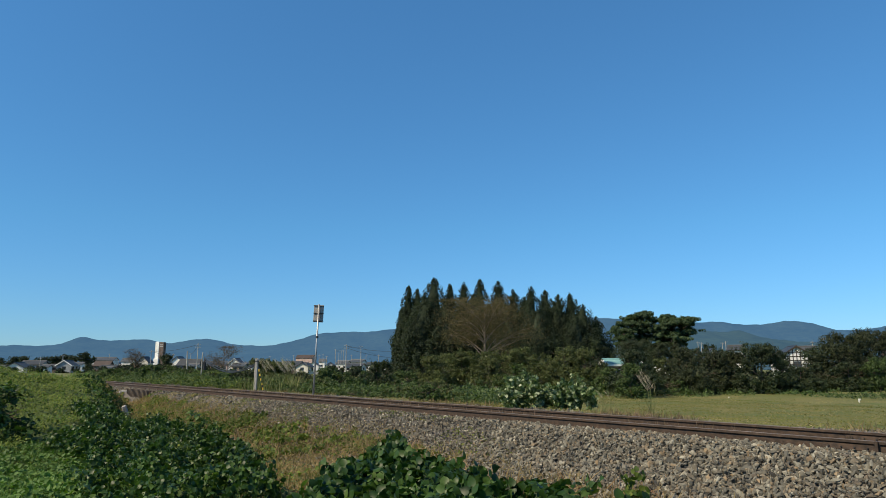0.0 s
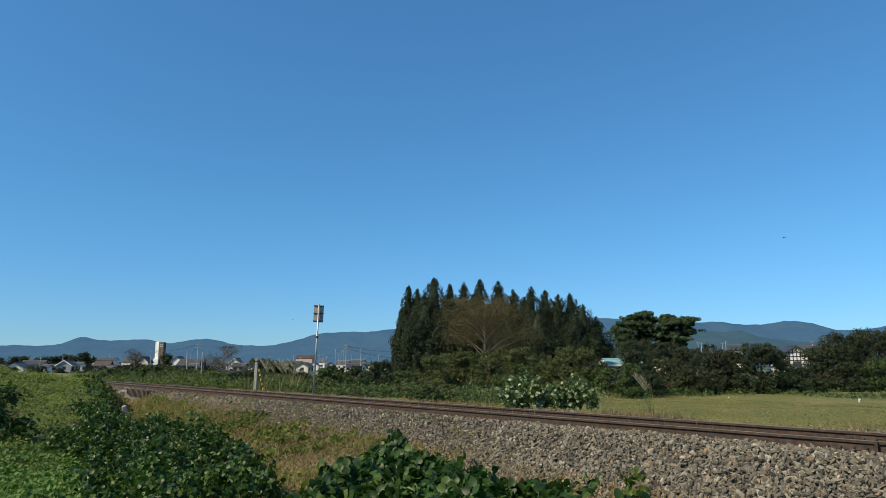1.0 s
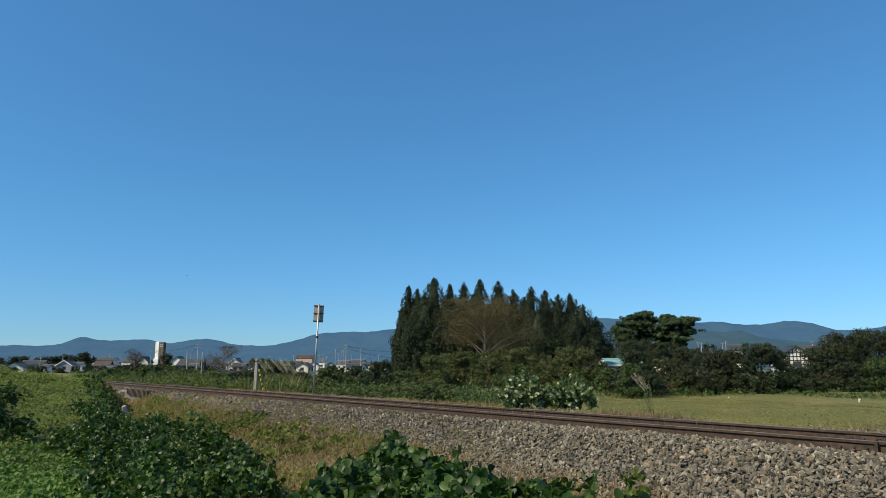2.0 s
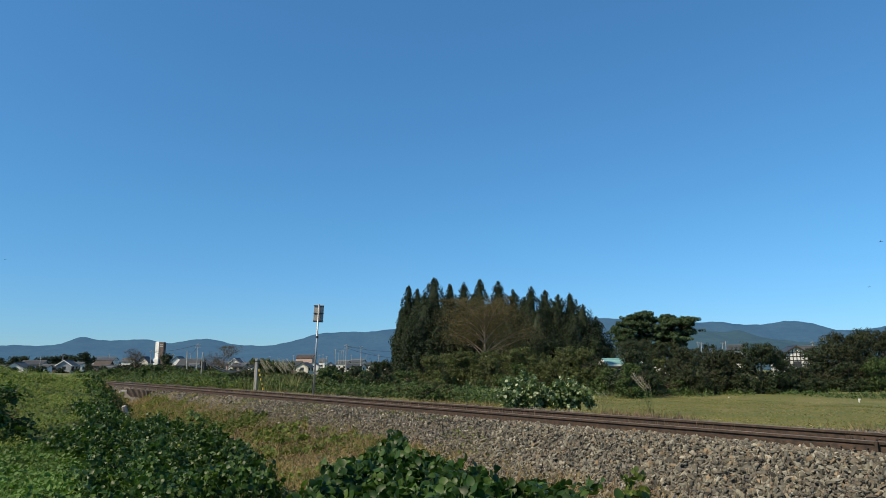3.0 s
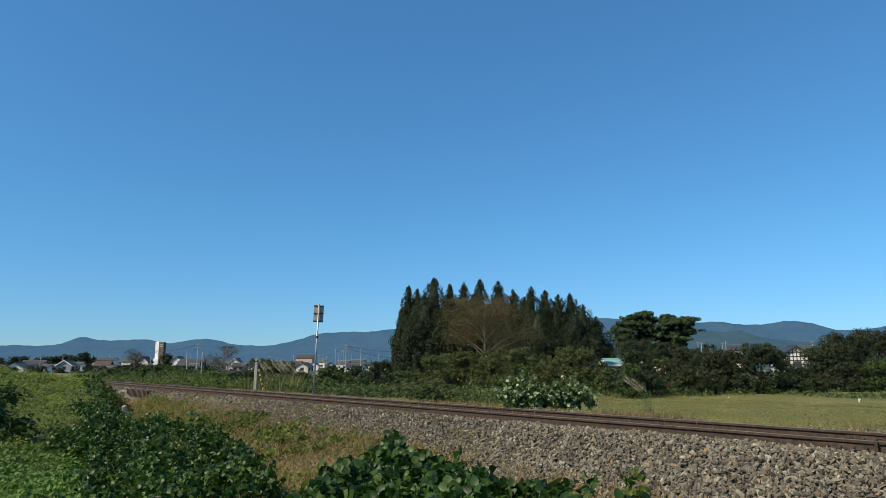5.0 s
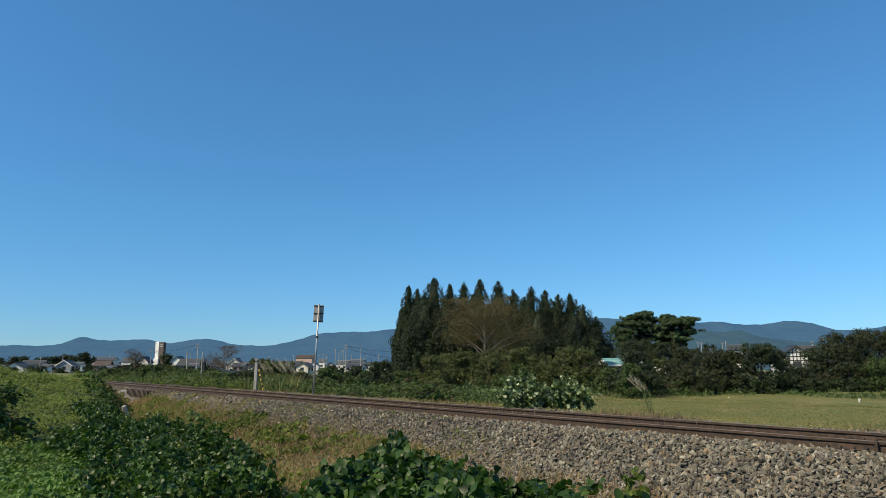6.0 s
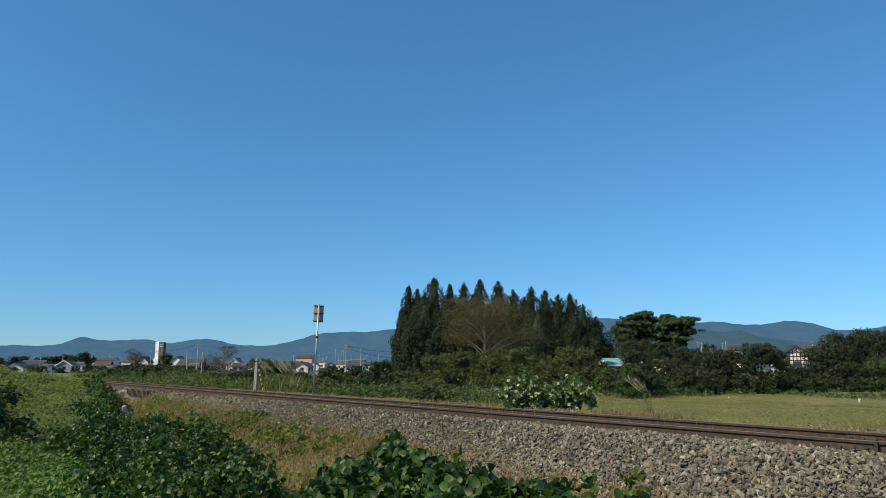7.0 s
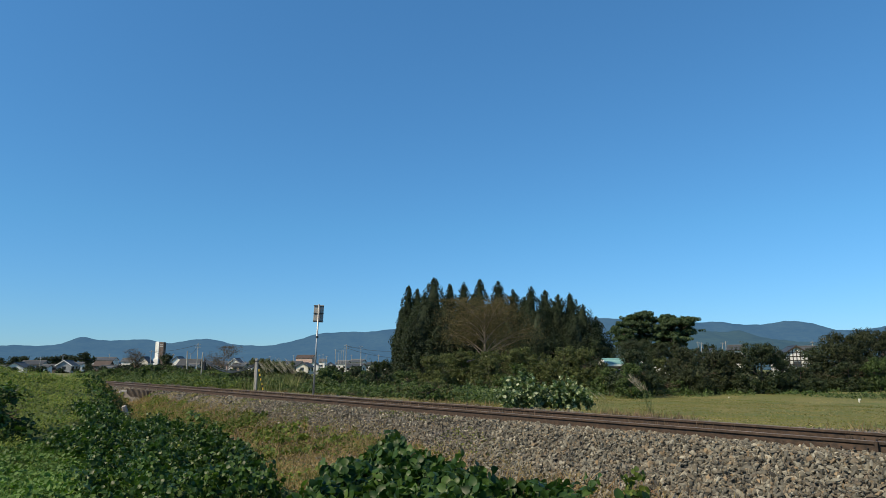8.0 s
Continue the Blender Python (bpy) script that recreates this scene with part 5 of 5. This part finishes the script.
house(86.6, 130.00, 6.0, 4.6, 6.0, 0.8, -45, "wall_brown", "roof_dark", "dark house with white eaves at the end of the hedge", 2, 2, trim="white_plastic")
house(15.85, 62.00, 2.9, 2.4, 1.4, 0.3, 8, "wall_brown", "roof_teal", "low shed with teal metal roof", 1, over=0.2, trim="white_plastic")

for i, (x, y, high) in enumerate(((-237.87, 460.0, 4.68), (-265.82, 480.0, 4.43), (-233.27, 500.0, 5.79), (-230.72, 520.0, 7.24), (-189.48, 480.0, 6.00), (-158.33, 460.0, 6.56), (-135.85, 480.0, 5.61), (-139.54, 520.0, 6.82), (-123.97, 500.0, 5.79), (-109.23, 480.0, 6.00),
                              (-85.54, 460.0, 5.81), (-84.40, 520.0, 5.97), (-75.22, 580.0, 7.46), (-40.72, 480.0, 5.22), (-278.48, 440.0, 3.81), (-166.06, 400.0, 3.59), (-136.06, 380.0, 4.09), (-125.28, 400.0, 4.57))):
    house(x, y, rng.uniform(6.5, 10.0), rng.uniform(6.0, 8.0), high * 0.62 + 2.4, high * 0.38, float(rng.choice((92, 4, -4, 96))), ("wall_white", "wall_cream", "wall_white", "wall_grey")[i % 4], ("roof_dark", "roof_grey", "roof_dark", "roof_red")[i % 4],
          "small " + ("white", "cream", "white", "grey")[i % 4] + " house far off in the village", 2)

van = thing("white_van", pose(21.4, 66.00, float(terrain(21.4, 66.00)) - 0.02, 0, 0, 6), "small white van parked behind the shrubs", "van")
shape = [(-1.6, 0.28), (1.62, 0.28), (1.68, 0.5), (1.62, 0.85), (1.35, 0.98), (1.0, 1.5), (0.8, 1.6), (-1.45, 1.6), (-1.62, 1.45), (-1.66, 0.6)]
solid("van_body", moved(extrude(shape, 1.46), pose(0, 0, 0, 0, 0, 90) @ pose(-0.73, 0, 0)), M["white_plastic"], van)
for q in (-0.735, 0.735):
    for wx, wide in ((-1.05, 0.7), (-0.2, 0.75), (0.62, 0.6)):
        solid("van_window", block(wide, 0.02, 0.42, 0.0, (-wx, q, 1.0)), M["glass"], van)
    for wx in (-1.05, 1.05):
        wheel = solid("wheel", tube([(wx, q * 0.8, 0.27), (wx, q * 1.02, 0.27)], [0.27, 0.27], 14), M["black"], van)
        solid("rim", tube([(wx, q * 1.0, 0.27), (wx, q * 1.03, 0.27)], [0.16, 0.15], 10), M["galvanised"], wheel)

tower = thing("water_tower", pose(-172.31, 420.00, -2.6, 0, 0, -14), "tall tower, white on one side and brown on the other", "tower")
TOP = 20.3
solid("white_shaft", block(2.6, 2.3, TOP, 0.15, (-1.47, 0, 0)), M["wall_white"], tower, "white rendered stair shaft")
solid("brown_shaft", block(3.2, 2.2, TOP - 0.3, 0.12, (1.54, 0, 0)), M["wall_brown"], tower, "brown clad shaft")
for k in range(2):
    solid("panel_band", block(2.40, 0.12, 0.5, 0.03, (1.54, -1.14, TOP - 2.2 - 1.0 * k)), M["wall_grey"], tower)
solid("base_hut", block(3.2, 3.4, 10.2, 0.1, (-1.0, -0.6, 0)), M["wall_white"], tower)

# trees of the village
bare_tree(-133.84, 300.00, 12.2, 8.82, M["twig_red"], M["bark"], "reddish leafless tree in front of white house", 1700, 1.0, 12)
bare_tree(-82.70, 260.00, 12.2, 11.89, M["twig_red"], M["bark"], "broad reddish leafless tree in the village", 2300, 1.0, 14)
for x, y, wide, top in (
        (-266.6, 420.0, 8.3, 8.2), (-266.0, 430.0, 8.5, 8.7), (-249.0, 410.0, 8.2, 9.4), (-248.7, 420.0, 8.3, 7.9), (-247.7, 430.0, 8.5, 8.7), (-230.6, 410.0, 8.2, 9.4), (-230.8, 420.0, 8.3, 10.6), (-230.9, 430.0, 8.5, 10.1), (-208.4, 400.0, 8.0, 11.1), (-214.5, 420.0, 8.3, 9.2), (-152.2, 380.0, 7.6, 9.7),
        (-145.9, 330.0, 6.6, 4.4), (-189.1, 400.0, 8.0, 3.7), (-149.9, 330.0, 6.6, 3.6), (-138.6, 340.0, 6.8, 4.2), (-154.3, 390.0, 7.8, 5.5), (-103.4, 300.0, 6.0, 3.4), (-81.4, 250.0, 5.0, 2.6), (-48.7, 300.0, 6.0, 3.0), (-32.7, 260.0, 5.2, 2.6), (-33.4, 330.0, 6.6, 3.9), (-25.4, 330.0, 6.6, 4.9),
        (-257.0, 415.0, 8.3, 9.0), (-239.5, 415.0, 8.3, 8.6), (-222.0, 415.0, 8.3, 9.4), (-273.0, 415.0, 8.3, 8.4), (116.0, 300.0, 7.4, 12.5), (73.6, 200.0, 6.5, 6.4), (62.0, 150.0, 6.0, 5.2), (100.0, 240.0, 9.0, 8.0)):
    shrub("broadleaf_tree", x, y, wide * 1.5, top - float(terrain(x, y)), M["cedar"], "dark evergreen tree among the houses", 800, 0.78, "trees of the village", "tree")

for x, y, wide, top in (
        (-162.4, 255.0, 6.3, 2.6), (-139.6, 225.0, 5.6, 2.3), (-139.7, 235.0, 5.8, 2.5), (-130.3, 225.0, 5.6, 2.7), (-129.5, 235.0, 5.8, 2.1), (-135.5, 255.0, 6.3, 1.8), (-120.1, 235.0, 5.8, 2.5), (-115.3, 235.0, 5.8, 2.5), (-115.2, 245.0, 6.1, 2.1), (-115.3, 255.0, 6.3, 2.2), (-109.5, 255.0, 6.3, 2.8), (-99.4, 245.0, 6.1, 1.8), (-87.3, 225.0, 5.6, 2.5), (-93.7, 255.0, 6.3, 2.8), (-90.1, 255.0, 6.3, 2.2), (-73.5, 225.0, 5.6, 2.5), (-77.0, 255.0, 6.3, 1.8), (-40.2, 245.0, 6.1, 2.5), (-36.4, 245.0, 6.1, 2.0), (-30.2, 245.0, 6.1, 2.1), (-25.6, 255.0, 6.3, 2.0), (-18.5, 255.0, 6.3, 2.6),):
    shrub("garden_shrub", x, y, wide, top - float(terrain(x, y)), M["cedar"] if int(y) % 2 else M["shrub_d"], "dark garden shrub between the houses", 700, 0.5, "garden shrubs of the village", "shrub")

# small things in the field
for x, y, h in ((16.10, 27.00, 0.15), (12.69, 31.00, 0.07)):
    mk = thing("field_marker", pose(x, y, float(terrain(x, y)) - 0.02), "small white marker stake in the field", "marker", "field markers")
    solid("stake", block(0.05, 0.05, h, 0.012), M["white_plastic"], mk)
    solid("tag", block(0.07, 0.03, h * 0.35, 0.01, (0.01, -0.02, h * 0.65)), M["white_plastic"], mk)


# ---- dragonflies ----
def dragonfly(scale):
    t = thing("dragonfly", pose(0, 0, -3), "dark dragonfly flying with spread wings", "dragonfly", "dragonflies over the line")
    body = tube([(0.012, 0, 0), (0.008, 0, 0.001), (0.002, 0, 0.001), (-0.006, 0, 0), (-0.012, 0, 0), (-0.03, 0, 0), (-0.038, 0, 0)], [0.001, 0.0042, 0.0046, 0.0036, 0.0018, 0.002, 0.0006], 8)
    solid("body", (body[0] * scale, body[1]), M["insect"], t, smooth=True)
    solid("head", (tube([(0.011, -0.003, 0), (0.013, 0, 0), (0.011, 0.003, 0)], [0.0014, 0.0026, 0.0014], 8)[0] * scale, tube([(0, 0, 0), (1, 0, 0), (2, 0, 0)], [1, 1, 1], 8)[1]), M["insect"], t)
    wings = []
    for x, length in ((0.004, 0.034), (-0.002, 0.032)):
        for q in (-1, 1):
            k = np.array([(0.002, 0, 0), (0.0035, 0.3, 0), (0.003, 0.8, 0), (0, 1, 0), (-0.004, 0.85, 0), (-0.005, 0.4, 0), (-0.002, 0, 0)]) * np.array((0.6, q * length, 1))
            v = np.concatenate([k + (0, 0, 0.00012), k - (0, 0, 0.00012)]) * scale
            fan = np.array([(0, i, i + 1) for i in range(1, 6)])
            rim = tris(np.array([(i, (i + 1) % 7, (i + 1) % 7 + 7, i + 7) for i in range(7)]))
            w = solid("wing", (v, np.concatenate([fan, fan[:, ::-1] + 7, rim])), M["wing"], t, at=pose(x * scale, 0, 0.003 * scale))
            wings.append((w, x * scale, q))
    return t, wings


FLIERS = [dragonfly(0.85) for _ in range(6)]


def fly(flier, rows, lean):
    """rows: seconds and place; the nose points along the way."""
    t, wings = flier
    keyed = []
    for i, (sec, q, *own) in enumerate(rows):
        a, b = np.array(rows[max(i - 1, 0)][1]), np.array(rows[min(i + 1, len(rows) - 1)][1])
        d = Vector(b - a)
        if d.length < 1e-6:
            d = Vector((-1, 0, 0))
        d = Vector(own[0]) if own else (d.normalized() + Vector((-0.8, -0.2, 0))).normalized()
        keyed.append((sec, Matrix.Translation(q) @ d.to_track_quat("X", "Z").to_matrix().to_4x4() @ pose(0, 0, 0, own[1] if own else lean)))
    walk(t, keyed)
    for w, x, q in wings:
        walk(w, [(k * 0.1, pose(x, 0, 0.004, q * (22 if (k + (x > 0)) % 2 else -14))) for k in range(81)])


def motions():
    for ob, x, y, z, amp, ph in SWAY:
        walk(ob, [(0.5 * k, pose(x, y, z, amp * 0.6 * math.sin(1.9 * k * 0.5 + ph), amp * math.sin(2.3 * k * 0.5 + ph * 1.7) - 1)) for k in range(17)])
    gust = ((0, 0), (0.5, -2), (1.0, 5), (1.5, 5), (2.2, -4), (3.0, -12), (3.5, -3), (4.0, -8), (4.5, -10), (5.2, -9), (6.0, -13), (6.5, -9), (7.0, -3), (7.5, -8), (8.0, -15))
    for ob, px, py, h, i in BUSH:
        k = (0.35 + 0.9 * max(0.0, px + 0.3)) if px > -0.3 else 0.35
        walk(ob, [(t, pose(px, py, 0, 2.0 * math.sin(2.7 * t + i), k * 1.1 * g + 2.0 * math.sin(3.1 * t + 2 * i))) for t, g in gust])
    lean = ((0, 0), (0.5, -7), (1.0, -4), (1.5, -5), (2.2, -8), (3.0, -6), (3.5, -4), (4.0, -10), (4.5, -18), (5.2, -16), (6.0, -14), (6.5, -12), (7.0, -14), (7.5, -12), (8.0, -14))
    for i, (ob, px, py, pz) in enumerate(REEDS + GRASSY):
        walk(ob, [(t, pose(px, py, pz, 0, g + 3 + 1.5 * math.sin(3.3 * t + i) + 2 * (i % 3))) for t, g in lean])
    for i, (ob, px, py, pz) in enumerate(PAMPAS):
        walk(ob, [(t, pose(px, py, pz, 0, 0.35 * g + 2.0 * math.sin(2.9 * t + 1.3 * i) + 4 * math.sin(i))) for t, g in lean])
    fly(FLIERS[0], [(0.0, (8.220, 7.000, 3.896)), (0.8, (4.591, 7.000, 3.293)), (0.9, (4.013, 7.000, 3.208)), (1.0, (3.560, 7.000, 3.093)), (1.2, (2.706, 7.000, 2.866)), (1.5, (1.492, 7.000, 2.565)), (2.2, (-1.296, 7.000, 2.274)), (3.4, (-6.237, 7.000, 2.045)), (8.0, (-9.689, 7.000, 2.045))], 10)
    fly(FLIERS[1], [(0.0, (2.472, 14.000, 1.885)), (0.6, (-0.966, 14.000, 2.282)), (0.8, (-2.928, 14.000, 2.810)), (1.0, (-3.076, 14.000, 2.730)), (1.2, (-3.396, 14.000, 2.926)), (1.5, (-4.117, 14.000, 3.193)), (1.7, (-4.524, 14.000, 3.404)), (2.6, (-7.432, 14.000, 3.852)), (3.6, (-11.569, 14.000, 4.089)), (8.0, (-17.447, 14.000, 4.089))], -10)
    fly(FLIERS[2], [(0.0, (10.722, 7.000, 3.099)), (2.4, (6.589, 7.000, 3.099)), (3.2, (3.451, 7.000, 2.991)), (3.5, (1.166, 7.000, 2.390)), (3.8, (-1.356, 7.000, 2.148)), (4.0, (-2.354, 7.000, 2.560)), (4.2, (-3.184, 7.000, 2.742)), (4.4, (-4.209, 7.000, 2.689)), (5.0, (-6.910, 7.000, 2.624)), (8.0, (-9.828, 7.000, 2.624))], 15)
    fly(FLIERS[3], [(0.0, (12.289, 8.000, 3.430)), (2.4, (7.530, 8.000, 3.292)), (3.2, (4.146, 8.000, 3.094)), (3.5, (1.825, 8.000, 2.349)), (3.8, (-0.217, 6.000, 2.052)), (4.0, (-1.664, 5.000, 2.170)), (4.2, (-3.069, 5.000, 1.686)), (5.2, (-6.855, 5.000, 1.686)), (8.0, (-11.264, 6.000, 2.003))], -15)
    fly(FLIERS[4], [(0.0, (15.362, 10.000, 3.850)), (2.4, (8.978, 10.000, 3.592)), (3.0, (6.279, 10.000, 2.931)), (3.2, (5.440, 10.000, 2.598)), (3.6, (3.727, 10.000, 1.847)), (4.6, (-1.340, 10.000, 1.847)), (5.7, (-8.043, 10.000, 1.847)), (8.0, (-13.842, 10.000, 2.171))], 0)
    fly(FLIERS[5], [(0.0, (6.444, 1.700, 2.256)), (7.0, (3.552, 1.700, 2.332)), (7.7, (1.592, 1.750, 2.209)), (7.8, (1.092, 1.750, 2.072), (-0.93, 0.1, -0.3), 62), (7.9, (0.587, 1.850, 1.939), (-0.35, 0.9, -0.1), 8), (8.0, (0.083, 2.200, 1.771), (-0.5, 0.8, -0.2), 8)], 25)


motions()
